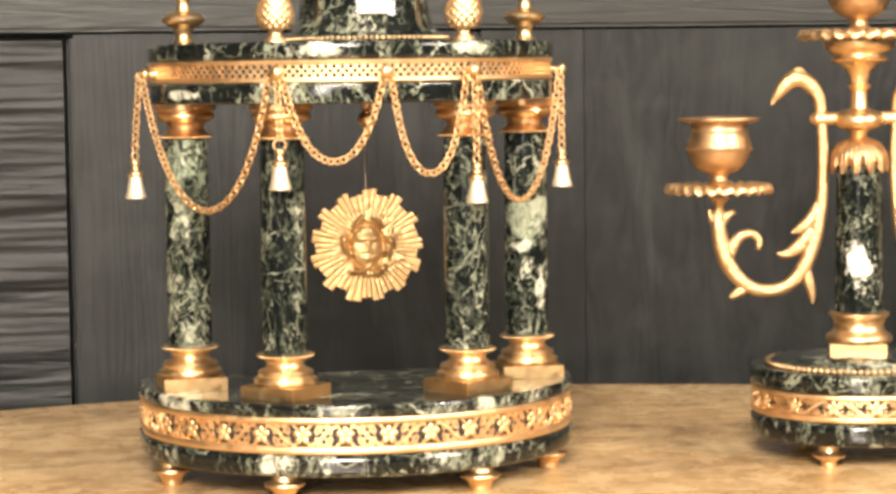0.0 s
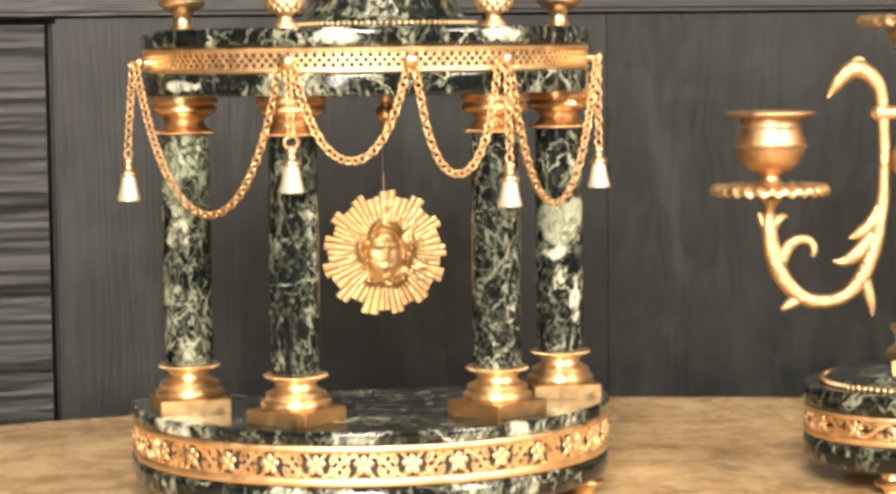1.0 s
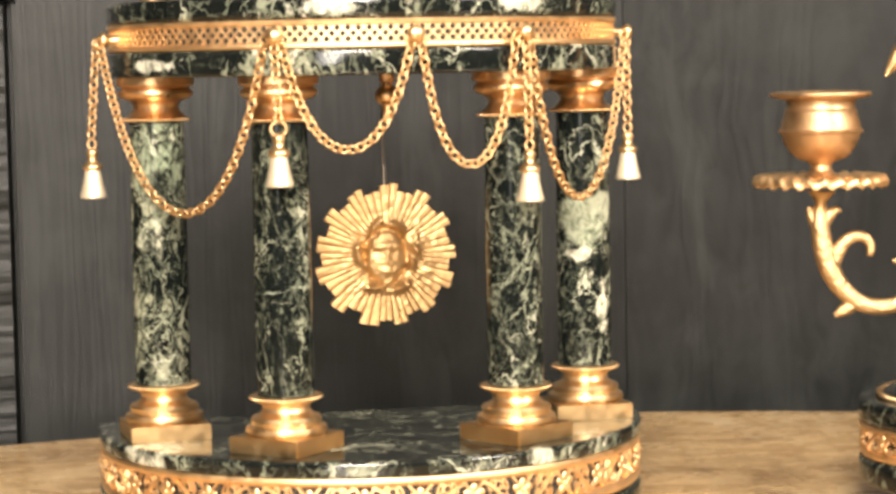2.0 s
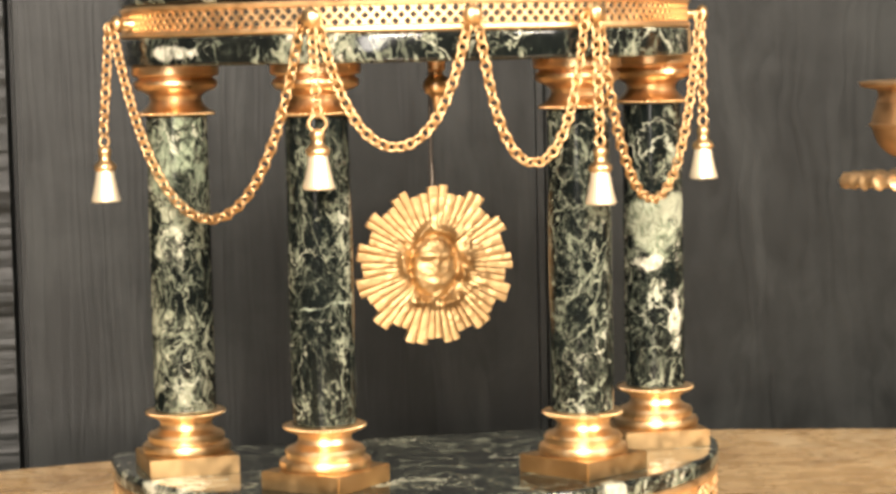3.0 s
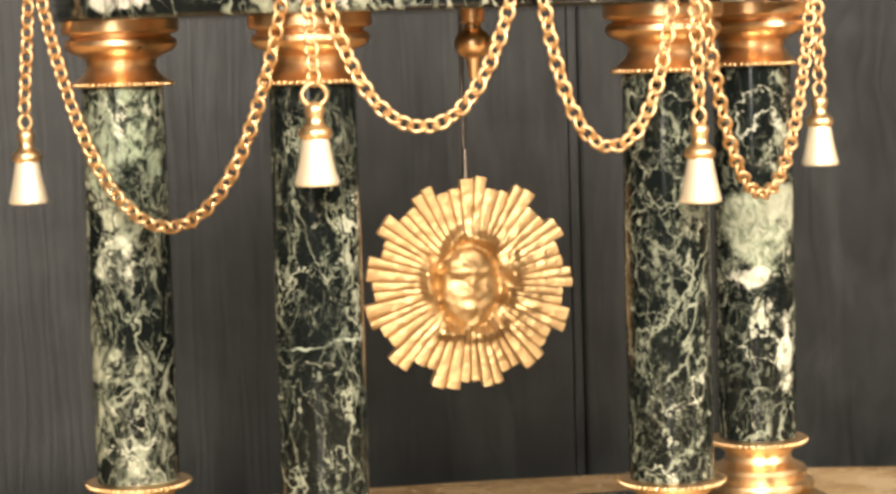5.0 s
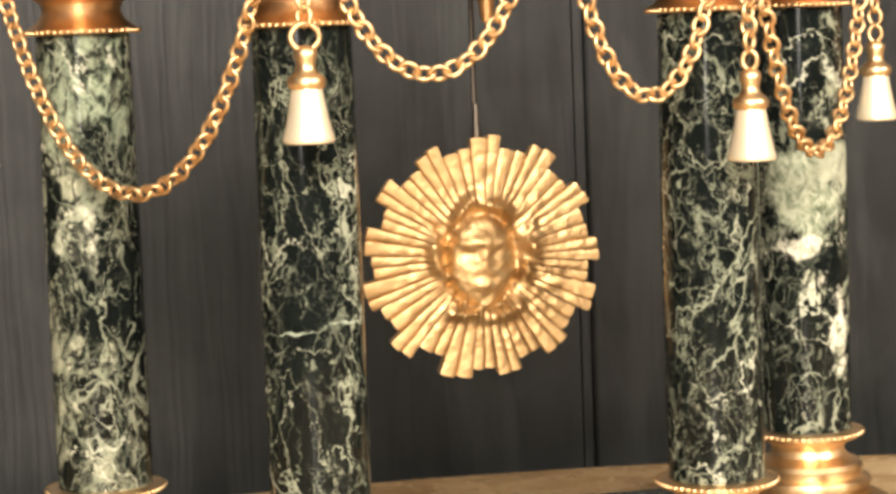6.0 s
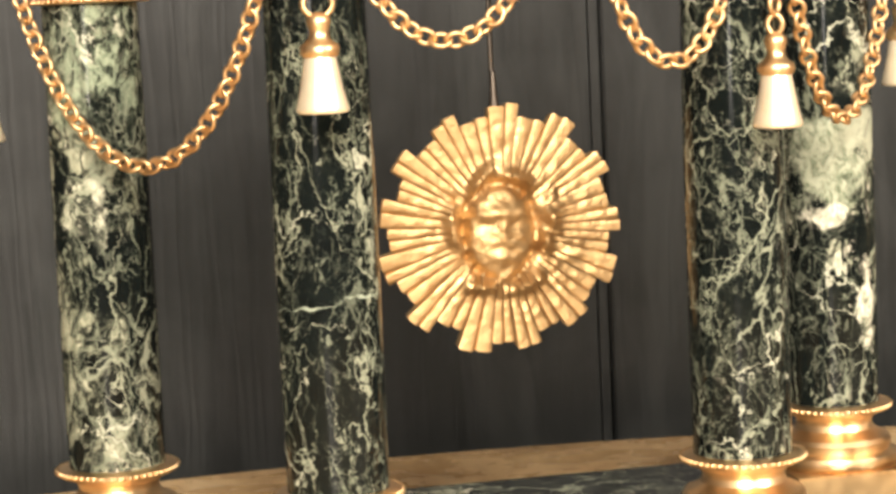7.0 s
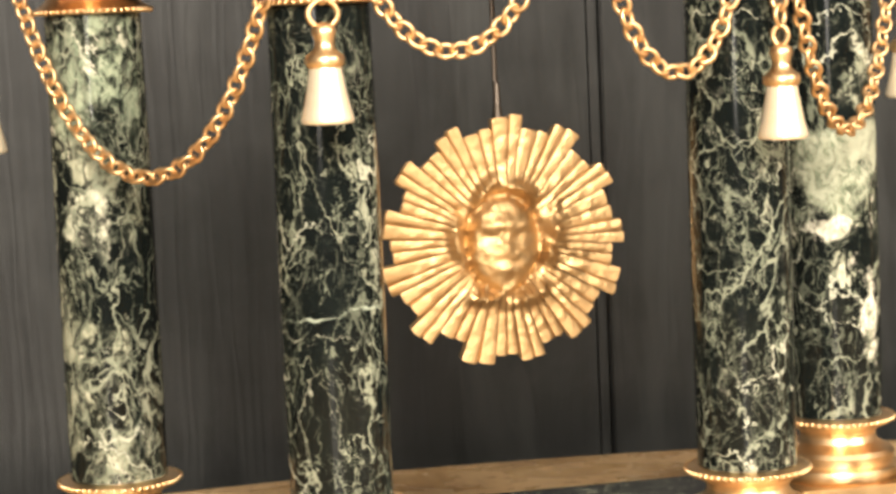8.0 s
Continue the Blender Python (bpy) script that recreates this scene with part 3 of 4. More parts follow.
# columns
RING_Z, SHAFT_TOP = 0.0765, 0.1951
BASE_PROFILE = [(0.0166, 0.0600), (0.0172, 0.0606), (0.0176, 0.0620), (0.0172, 0.0636), (0.0160, 0.0642), (0.0150, 0.0646), (0.0151, 0.0658), (0.0154, 0.0668), (0.0146, 0.0680), (0.0128, 0.0686), (0.0108, 0.0700), (0.0101, 0.0716), (0.0106, 0.0730), (0.0124, 0.0742), (0.0146, 0.0750), (0.0152, 0.0756), (0.0152, 0.0766), (0.0130, 0.0772), (0.0, 0.0772)]
CAP_PROFILE = [(0.0, 0.1944), (0.0126, 0.1944), (0.0146, 0.1948), (0.0148, 0.1956), (0.0130, 0.1966), (0.0110, 0.1984), (0.0101, 0.2004), (0.0104, 0.2022), (0.0122, 0.2036), (0.0146, 0.2044), (0.0160, 0.2054), (0.0166, 0.2066), (0.0162, 0.2080), (0.0148, 0.2088), (0.0146, 0.2094), (0.0164, 0.2098), (0.0172, 0.2106), (0.0172, 0.2137), (0.0, 0.2137)]


def base_mesh():
    return to_mesh("column_base", lathe([(0, 0.0600)] + BASE_PROFILE, 56), BRASS, 30)


def capital_mesh():
    return to_mesh("capital", lathe(CAP_PROFILE, 56), BRASS_DULL, 30)


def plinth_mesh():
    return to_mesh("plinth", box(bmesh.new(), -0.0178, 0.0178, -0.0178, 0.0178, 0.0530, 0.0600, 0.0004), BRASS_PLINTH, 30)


BASE_MESH, CAP_MESH, PLINTH = base_mesh(), capital_mesh(), plinth_mesh()
BEAD = to_mesh("bead", beads(bmesh.new(), 0.0, 0.0, 1, 0.00082), BRASS, 80)
BEADS_HIGH = to_mesh("beading", beads(bmesh.new(), 0.0146, 0.1951, 50, 0.00075), BRASS, 80)
for x, y, turn, stone, label in (
    (-0.098, 0.0, 5, MARBLE_PALE, "mossy pale green marble shaft"),
    (-0.0500, -0.053, 47, MARBLE_BLACK, "nearly black marble shaft with thin pale veins"),
    (0.0518, -0.053, 34, MARBLE_FINE, "dark green marble shaft with fine pale mottling"),
    (0.0975, 0.0, 0, MARBLE_PATCH, "dark green marble shaft with a large pale patch"),
):
    shaft = [(0, RING_Z), (0.0122, RING_Z), (0.01235, 0.100), (0.0123, 0.150), (0.0120, SHAFT_TOP), (0, SHAFT_TOP)]
    col = part("column", lathe([(r, z - RING_Z) for r, z in shaft], 64), stone, clock, label, 40, pose(x, y, RING_Z))
    low = Matrix.Translation((0, 0, -RING_Z))
    spin = Matrix.Rotation(radians(turn), 4, "Z")
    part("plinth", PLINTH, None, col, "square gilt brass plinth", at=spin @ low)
    part("column_base", BASE_MESH, None, col, "turned gilt brass base", at=low)
    for k in range(52):
        part("bead", BEAD, None, col, at=low @ Matrix.Rotation(2 * math.pi * k / 52, 4, "Z") @ Matrix.Translation((0.0153, 0, 0.0762)))
    part("capital", CAP_MESH, None, col, "turned copper-coloured brass capital", at=low)
    tagged(part("beading", BEADS_HIGH, None, col, "fine gilt brass beading", at=low), kind="stuff")


# chains: links hooked through one another
def link_mesh(long, wide, wire):
    pts = []
    for i in range(18):
        a = 2 * math.pi * i / 18
        pts.append(Vector(((long / 2 - wire) * math.cos(a), 0, (wide / 2 - wire) * math.sin(a) * (1.08 - 0.08 * math.cos(2 * a)))))
    bm = bmesh.new()
    tube(bm, pts, wire, 6, True)
    return to_mesh("link", bm, BRASS_CHAIN, 80)


LINK = link_mesh(0.0058, 0.0042, 0.00060)
RING = link_mesh(0.0074, 0.0070, 0.00062)


def hang_links(parent, path, pitch, swing=0.0):
    """Links one after another along a path of points, each turned against its neighbour."""
    cum = [0.0]
    for p, q in zip(path, path[1:]):
        cum.append(cum[-1] + (q - p).length)
    n = max(2, round(cum[-1] / pitch))
    for k in range(n + 1):
        s = cum[-1] * k / n
        i = min(max(int(np.searchsorted(cum, s)) - 1, 0), len(path) - 2)
        p, q = path[i], path[i + 1]
        w = p.lerp(q, (s - cum[i]) / max(cum[i + 1] - cum[i], 1e-9))
        t = (q - p).normalized()
        out = (Vector((0, -1, 0)) - t * Vector((0, -1, 0)).dot(t)).normalized()
        side = t.cross(out)
        m = Matrix((t, out, side)).transposed().to_4x4()
        m.translation = w
        roll = (34 if k % 2 else -34) + random.uniform(-7, 7) + swing
        part("link", LINK, None, parent, at=m @ Matrix.Rotation(radians(roll), 4, "X") @ Matrix.Rotation(radians(random.uniform(-5, 5)), 4, "Y"))


def catenary(p0, p1, drop, n=60):
    """Points of a chain hung from p0 to p1, its lowest point drop below them."""
    span = (Vector((p1.x, p1.y)) - Vector((p0.x, p0.y))).length / 2
    lo, hi = 0.05, 6.0
    for _ in range(40):
        u = (lo + hi) / 2
        lo, hi = (u, hi) if (math.cosh(u) - 1) / u < drop / span else (lo, u)
    base = math.cosh(u) - 1
    out = []
    for i in range(n + 1):
        # equal lengths of chain
        v = math.asinh((2 * i / n - 1) * math.sinh(u)) / u
        w = p0.lerp(p1, (v + 1) / 2)
        w.z -= drop * (1 - (math.cosh(u * v) - 1) / base)
        out.append(w)
    return out


KNOB_Z = 0.2305
knob_profile = [(0, 0), (0.0022, 0), (0.0017, 0.0016), (0.0016, 0.0040), (0.0028, 0.0046), (0.0036, 0.0058), (0.0036, 0.0070), (0.0026, 0.0082), (0, 0.0088)]
KNOB = to_mesh("knob", lathe(knob_profile, 20), BRASS, 60)
knobs = []
for s in (-0.1585, -0.0548, 0.0026, 0.0520, 0.1540):
    w, n, t = TOP.at(s, -0.0012, KNOB_Z)
    m = Matrix.Translation(w) @ n.to_track_quat("Z", "Y").to_matrix().to_4x4()
    part("knob", KNOB, None, clock, "round gilt brass stud", at=m)
    knobs.append((w + n * (0.0080 if s < -0.1 else 0.0040) + Vector((0, 0, -0.0016)), n, t))
for i, (drop, near) in enumerate(((0.0735, 0.0044), (0.0462, 0.0012), (0.0535, 0.0044), (0.0715, 0.0044))):
    (a, na, ta), (b, nb, tb) = knobs[i], knobs[i + 1]
    chain = new("chain")
    chain.parent, chain.empty_display_size = clock, 0.01
    tagged(chain, "gilt brass chain swag of oval links")
    hang_links(chain, catenary(a + ta * 0.0024 + na * 0.0006, b - tb * near + nb * 0.0006, drop), 0.0035)

TASSEL = to_mesh("tassel", lathe([(0, 0.0), (0.0054, 0.0), (0.0058, 0.0005), (0.0058, 0.0010), (0.0049, 0.0045), (0.0041, 0.0085), (0.0035, 0.0122), (0, 0.0122)], 32), IVORY, 40)
COLLAR = to_mesh("collar", lathe([(0, 0.0121), (0.0036, 0.0121), (0.0042, 0.0128), (0.0044, 0.0138), (0.0041, 0.0148), (0.0032, 0.0154), (0.0024, 0.0162), (0.0021, 0.0174), (0.0023, 0.0186), (0.0027, 0.0198), (0.0024, 0.0210), (0.0012, 0.0218), (0, 0.0220)], 28), BRASS, 60)
for i, place in ((0, (-0.1265, 0.0015, 0.1610)), (1, (-0.0548, -0.0865, 0.1684)), (3, (0.0528, -0.0810, 0.1588)), (4, (0.1183, -0.0040, 0.1626))):
    a, n, t = knobs[i]
    top = a + n * 0.0016
    foot = Vector(place)
    tassel = part("tassel", TASSEL, None, clock, "pale gilt bell-shaped tassel on a chain", at=Matrix.Translation(foot))
    part("collar", COLLAR, None, tassel, "turned gilt brass collar")
    inv = Matrix.Translation(-foot)
    part("ring", RING if i == 1 else LINK, None, tassel, at=Matrix.Translation((0, 0, 0.0238)) @ Matrix.Rotation(radians(random.uniform(-25, 25)), 4, "Z") @ Matrix.Rotation(radians(90), 4, "Y"))
    hang_links(tassel, [inv @ top.lerp(foot + Vector((0, 0, 0.0285)), k / 6) for k in range(7)], 0.0036)


# pendulum: a rayed disc with a plain mask in relief
def sun_mesh(R):
    """Blunt parallel-sided bars in bundles round a mask-like boss, all one casting."""
    rays, sub, rows = 52, 8, 40
    rng = random.Random(11)
    # bars lie in pairs, long and short pairs by turns
    pairs = [(0.985 if k % 2 == 0 else 0.895) + rng.uniform(-0.03, 0.020) for k in range(rays // 2)]
    tip = [pairs[k // 2] * (1.0 if k % 2 else rng.uniform(0.975, 1.0)) for k in range(rays)]
    widths = [rng.uniform(0.75, 1.25) for _ in range(rays)]
    starts = [sum(widths[:k]) for k in range(rays + 1)]
    bm = bmesh.new()
    n = rays * sub

    def relief(x, z):
        e = math.hypot(x / 0.27, (z + 0.03) / 0.36)
        h = 0.10 * math.sqrt(max(0.0, 1 - e * e)) if e < 1 else 0.0
        h -= 0.050 * math.exp(-((e - 1.10) / 0.10) ** 2)
        inside = max(0.0, 1 - e ** 4)
        # brow, ridge and hollows of the mask, kept plain
        h += 0.045 * math.exp(-((z - 0.13) / 0.055) ** 2) * inside
        h += 0.026 * math.exp(-(x / 0.045) ** 2 - ((z + 0.01) / 0.10) ** 2)
        h -= 0.014 * (math.exp(-((x - 0.11) / 0.06) ** 2) + math.exp(-((x + 0.11) / 0.06) ** 2)) * math.exp(-((z - 0.045) / 0.035) ** 2)
        h += 0.030 * math.exp(-((z + 0.23) / 0.050) ** 2 - (x / 0.10) ** 2)
        r, a = math.hypot(x, z), math.atan2(z, x)
        # wound bands over and under it, and locks at its sides
        for mid, wide, ring, size in ((math.pi / 2, 0.85, 0.41, 0.12), (-math.pi / 2, 0.75, 0.47, 0.10), (0.0, 0.60, 0.40, 0.09), (math.pi, 0.60, 0.40, 0.09)):
            da = abs((a - mid + math.pi) % (2 * math.pi) - math.pi)
            twist = 1 + 0.45 * math.sin(7 * a + 30 * r + 1.3 * math.sin(3 * a))
            h += 0.8 * size * twist * math.exp(-((r - ring - 0.03 * math.sin(4 * a + mid)) / 0.065) ** 2) * max(0.0, 1 - (da / wide) ** 4)
        return h + 0.016 * noise.noise(Vector((x * 14.0, z * 14.0, 3.3)))

    front = [[bm.verts.new((0, -R * (0.06 + relief(0, 0)), 0))]]
    for j in range(1, rows + 1):
        row = []
        for i in range(n):
            k, f = i // sub, i % sub
            gap = f == 0
            # narrow slits between bars of uneven width
            part_way = (0.0, 0.07, 0.20, 0.36, 0.52, 0.68, 0.83, 0.94)[f]
            a = math.pi / 2 - 2 * math.pi * (starts[k] + part_way * widths[k] - 0.5 * widths[0]) / starts[-1]
            end = min(tip[k], tip[k - 1]) * (0.985 if k % 2 == 0 else 0.998) if gap else tip[k] * (0.992, 1.0, 1.0, 1.0, 1.0, 1.0, 0.992)[f - 1]
            q = j / rows
            r = q * end
            x, z = r * math.cos(a), r * math.sin(a)
            h = 0.055 + relief(x, z) * (1 - max(0, q - 0.62) / 0.38 if q > 0.62 else 1)
            if q > 0.42:
                top = (-0.020 if k % 2 == 0 else -0.008) if gap else (0.004, 0.011, 0.013, 0.014, 0.014, 0.013, 0.011)[f - 1]
                h += min(1, (q - 0.42) / 0.10) * (top + (0.014, -0.012)[k // 2 % 2] * min(1, 2 * (q - 0.42)))
            row.append(bm.verts.new((R * x, -R * h, R * z)))
        front.append(row)
    for i in range(n):
        bm.faces.new((front[0][0], front[1][i], front[1][(i + 1) % n]))
    for a, b in zip(front[1:], front[2:]):
        for i in range(n):
            m = (i + 1) % n
            bm.faces.new((a[i], b[i], b[m], a[m]))
    back = [bm.verts.new((v.co.x * 0.99, R * 0.03, v.co.z * 0.99)) for v in front[-1]]
    for i in range(n):
        m = (i + 1) % n
        bm.faces.new((front[-1][i], back[i], back[m], front[-1][m]))
    bm.faces.new(back)
    return to_mesh("pendulum_disc", bm, BRASS_SUN, 38)


disc = part("pendulum_disc", sun_mesh(0.0330), None, clock, "gilt brass rayed sun disc with a plain mask in relief", at=pose(0.0020, -0.012, 0.1322))
part("rod", tube(bmesh.new(), [Vector((0, 0.0006, 0.026)), Vector((0, 0.0006, 0.0815))], 0.00070, 8), STEEL, disc, "thin dark steel rod")
part("rod_socket", tube(bmesh.new(), [Vector((0, -0.0006, z)) for z in (0.0240, 0.0330, 0.0345, 0.0400, 0.0405)], [0.0014, 0.0013, 0.0010, 0.0009, 0.0006], 10), STEEL, disc, "slim dark socket that holds the rod")
part("pendant", lathe([(0, 0.1935), (0.0012, 0.1938), (0.0017, 0.1955), (0.0020, 0.1985), (0.0024, 0.2000), (0.0044, 0.2012), (0.0055, 0.2032), (0.0054, 0.2052), (0.0042, 0.2070), (0.0026, 0.2082), (0.0024, 0.2096), (0.0034, 0.2104), (0.0036, 0.2137), (0, 0.2137)], 32), BRASS_DULL, clock, "turned copper-coloured pendant under the top slab", at=pose(0.0, -0.036, 0))

# what stands on the top slab
FINIAL = to_mesh("finial", lathe([(0, 0), (0.0060, 0), (0.0062, 0.0010), (0.0050, 0.0022), (0.0044, 0.0040), (0.0046, 0.0064), (0.0056, 0.0078), (0.0058, 0.0086), (0.0090, 0.0104), (0.0116, 0.0124), (0.0120, 0.0140), (0.0112, 0.0156), (0.0080, 0.0172), (0.0044, 0.0184), (0.0036, 0.0204), (0.0034, 0.0236), (0.0046, 0.0256), (0.0058, 0.0284), (0.0046, 0.0312), (0.0018, 0.0332), (0, 0.0338)], 40), BRASS, 40)
for x in (-0.098, 0.098):
    part("finial", FINIAL, None, clock, "turned gilt brass vase finial", at=pose(x, 0.0, 0.2470))


def pinecone_mesh():
    bm = lathe([(0, 0), (0.0062, 0), (0.0060, 0.0016), (0.0038, 0.0034), (0.0036, 0.0056), (0.0064, 0.0076), (0.0092, 0.0110), (0.0100, 0.0150), (0.0088, 0.0200), (0.0056, 0.0248), (0, 0.0276)], 32)
    for j in range(9):
        z = 0.0088 + 0.0021 * j
        r = np.interp(z, [0.0076, 0.0110, 0.0150, 0.0200, 0.0248, 0.0276], [0.0064, 0.0092, 0.0100, 0.0088, 0.0056, 0.0006])
        for i in range(12):
            a = 2 * math.pi * (i + 0.5 * (j % 2)) / 12
            bmesh.ops.create_icosphere(bm, subdivisions=1, radius=0.0017, matrix=Matrix.Translation((r * math.cos(a), r * math.sin(a), z)) @ Matrix.Rotation(a, 4, "Z") @ Matrix.Diagonal((0.55, 1.15, 1.5, 1)))
    return to_mesh("pinecone_finial", bm, BRASS_MATT, 60)


CONE = pinecone_mesh()
for x in (-0.0516, 0.0530):
    part("pinecone_finial", CONE, None, clock, "gilt brass pine cone finial", at=pose(x, -0.047, 0.2470))
drum = part("drum_foot", lathe([(0, 0), (0.0465, 0), (0.0465, 0.0016), (0.0440, 0.0030), (0.0400, 0.0062), (0.0375, 0.0110), (0.0362, 0.0170), (0.0356, 0.0240), (0, 0.0240)], 72), MARBLE, clock, "flared dark green marble foot of the clock drum", 40, pose(0.0, -0.030, 0.2470))
part("beading", beads(bmesh.new(), 0.0468, 0.0016, 96, 0.00135), BRASS, drum, "gilt brass bead ring", 80)
part("plaque", box(bmesh.new(), -0.0088, 0.0088, -0.0392, -0.0340, 0.0148, 0.0236, 0.0006), ENAMEL, drum, "small ivory enamel plaque")

# ---------------------------------------------------------------- the candelabrum beside it
candle = thing("candelabrum", pose(0.2953, -0.015, 0, 0, 0, -11.5), "candelabrum of gilt brass and dark green marble on the table", "candelabrum")


def disc_slab(r, z0, z1, e):
    return lathe([(0, z0)] + [(r - i, z) for i, z in slab_profile(z0, z1, e)] + [(0, z1)], 96)


CR = 0.0640
part("lower_base_slab", disc_slab(CR, 0.0133, 0.0275, 0.004), MARBLE, candle, "dark green marble disc", 40)
part("base_core", lathe([(0, 0.0275), (CR - 0.005, 0.0275), (CR - 0.005, 0.0430), (0, 0.0430)], 96), SHADE, candle, "core coloured near-black as shade behind the pierced band", 40)
part("upper_base_slab", disc_slab(CR, 0.0430, 0.0545, 0.0024), MARBLE, candle, "dark green marble disc", 40)
part("dome_slab", lathe([(0, 0.0545), (0.0525, 0.0545), (0.0525, 0.0562), (0.0490, 0.0585), (0.0400, 0.0606), (0.0280, 0.0620), (0, 0.0624)], 96), MARBLE, candle, "low domed dark green marble disc", 40)
BIG_BEAD = to_mesh("bead", beads(bmesh.new(), 0.0, 0.0, 1, 0.00185), BRASS, 80)
for k in range(88):
    part("bead", BIG_BEAD, None, candle, at=Matrix.Rotation(2 * math.pi * k / 88, 4, "Z") @ Matrix.Translation((0.0540, 0, 0.0558)))
band = lathe([(CR - 0.0048, 0.0276), (CR - 0.0008, 0.0276), (CR - 0.0002, 0.0288), (CR - 0.0006, 0.0306), (CR - 0.0020, 0.0312), (CR - 0.0048, 0.0312)], 96)
lathe([(CR - 0.0048, 0.0402), (CR - 0.0020, 0.0402), (CR - 0.0006, 0.0406), (CR - 0.0002, 0.0418), (CR - 0.0008, 0.0429), (CR - 0.0048, 0.0429)], 96, band)
cband = part("base_band", band, BRASS_MATT, candle, "pierced gilt brass band of scrolls and flowers", 50)


class Hoop:
    """The rim of a round base, on which strips lie."""

    def __init__(self, r):
        self.r = r

    def at(self, s, out=0.0, z=0.0):
        a = s / self.r - math.pi / 2
        n = Vector((math.cos(a), math.sin(a), 0))
        return Vector((n.x * (self.r + out), n.y * (self.r + out), z)), n, Vector((-n.y, n.x, 0))

    ribbon = Bow.ribbon


HOOP = Hoop(CR)
scroll = bmesh.new()
turns = 16
CP = 2 * math.pi * CR / turns
CM, CH = 0.0357, 0.0045
for i in range(turns):
    s = i * CP
    HOOP.ribbon(scroll, [(s + 0.003 + (CP - 0.006) * j / 16, CM + CH * 0.86 * math.cos(math.pi * j / 16) * (1 if i % 2 else -1)) for j in range(17)], 0.0018, -0.0048, -0.0006)
    for side in (-1, 1):
        for up in (-1, 1):
            curl = [(s + side * (0.0062 + 0.0026 * (1 - 0.055 * j) * math.cos(math.pi * 0.15 * j)), CM + up * (0.0022 + 0.0023 * (1 - 0.055 * j) * math.sin(math.pi * 0.15 * j))) for j in range(11)]
            HOOP.ribbon(scroll, curl, 0.0015, -0.0048, -0.0010)
            HOOP.ribbon(scroll, [(s + side * 0.0088, CM + up * 0.0008), (s + side * 0.0100, CM + up * 0.0024), (s + side * 0.0096, CM + up * 0.0046)], 0.0014, -0.0048, -0.0012)
            HOOP.ribbon(scroll, [(s + side * 0.0120, CM + up * 0.0006), (s + side * 0.0112, CM + up * 0.0022), (s + side * 0.0120, CM + up * 0.0044)], 0.0013, -0.0048, -0.0012)
            HOOP.ribbon(scroll, [(s + side * 0.0022, CM + up * 0.0020), (s + side * 0.0040, CM + up * 0.0036), (s + side * 0.0052, CM + up * 0.0048)], 0.0013, -0.0048, -0.0009)
tagged(part("scrollwork", scroll, BRASS_MATT, cband, "pierced gilt scrolling stems", 60), kind="stuff")
for i in range(turns):
    w, n, t = HOOP.at(i * CP, -0.0016, CM)
    part("flower", FLOWER, None, cband, at=Matrix.Translation(w) @ Matrix.Rotation(math.atan2(n.y, n.x) + math.pi / 2, 4, "Z"))
CFOOT = to_mesh("foot", lathe([(0, 0), (0.0042, 0), (0.0046, 0.0010), (0.0044, 0.0028), (0.0060, 0.0046), (0.0092, 0.0060), (0.0098, 0.0070), (0.0090, 0.0080), (0.0062, 0.0094), (0.0055, 0.0116), (0.0062, 0.0133), (0, 0.0133)], 32), BRASS, 45)
for a in (-119, 1, 121):
    part("foot", CFOOT, None, candle, "turned gilt brass foot", at=pose(0.050 * math.cos(radians(a)), 0.050 * math.sin(radians(a)), 0))

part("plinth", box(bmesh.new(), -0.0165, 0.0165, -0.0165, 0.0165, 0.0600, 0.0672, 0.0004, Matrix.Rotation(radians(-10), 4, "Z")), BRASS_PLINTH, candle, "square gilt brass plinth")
part("post_base", lathe([(0, 0.0672), (0.0185, 0.0672), (0.0195, 0.0685), (0.0195, 0.0705), (0.0182, 0.0722), (0.0160, 0.0735), (0.0150, 0.0752), (0.0146, 0.0778), (0.0150, 0.0800), (0.0165, 0.0822), (0.0176, 0.0832), (0.0176, 0.0846), (0.0150, 0.0856), (0, 0.0856)], 56), BRASS, candle, "turned gilt brass base")
part("post", lathe([(0, 0), (0.0145, 0), (0.0143, 0.004), (0.0137, 0.045), (0.0130, 0.0865), (0, 0.0865)], 56), MARBLE_WHITE, candle, "dark green marble post with a white patch", 40, pose(0, 0, 0.0850))


def leaf_collar():
    bm = bmesh.new()
    n, rows = 216, 8
    grid = []
    for j in range(rows + 1):
        q = j / rows
        row = []
        for i in range(n):
            a = 2 * math.pi * i / n
            lobe = abs(math.sin(6 * a))
            r = np.interp(q, [0, 0.25, 0.6, 0.85, 1], [0.0060, 0.0128, 0.0162, 0.0166, 0.0158]) * (1 + 0.11 * (lobe - 0.5) * q + 0.025 * q * math.sin(36 * a))
            z = 0.1880 - 0.0125 * q - q * q * 0.0085 * lobe
            row.append(bm.verts.new((r * math.cos(a), r * math.sin(a), z)))
        grid.append(row)
    for a, b in zip(grid, grid[1:]):
        for i in range(n):
            m = (i + 1) % n
            bm.faces.new((a[i], a[m], b[m], b[i]))
    bmesh.ops.solidify(bm, geom=bm.faces[:], thickness=0.0008)
    return bm


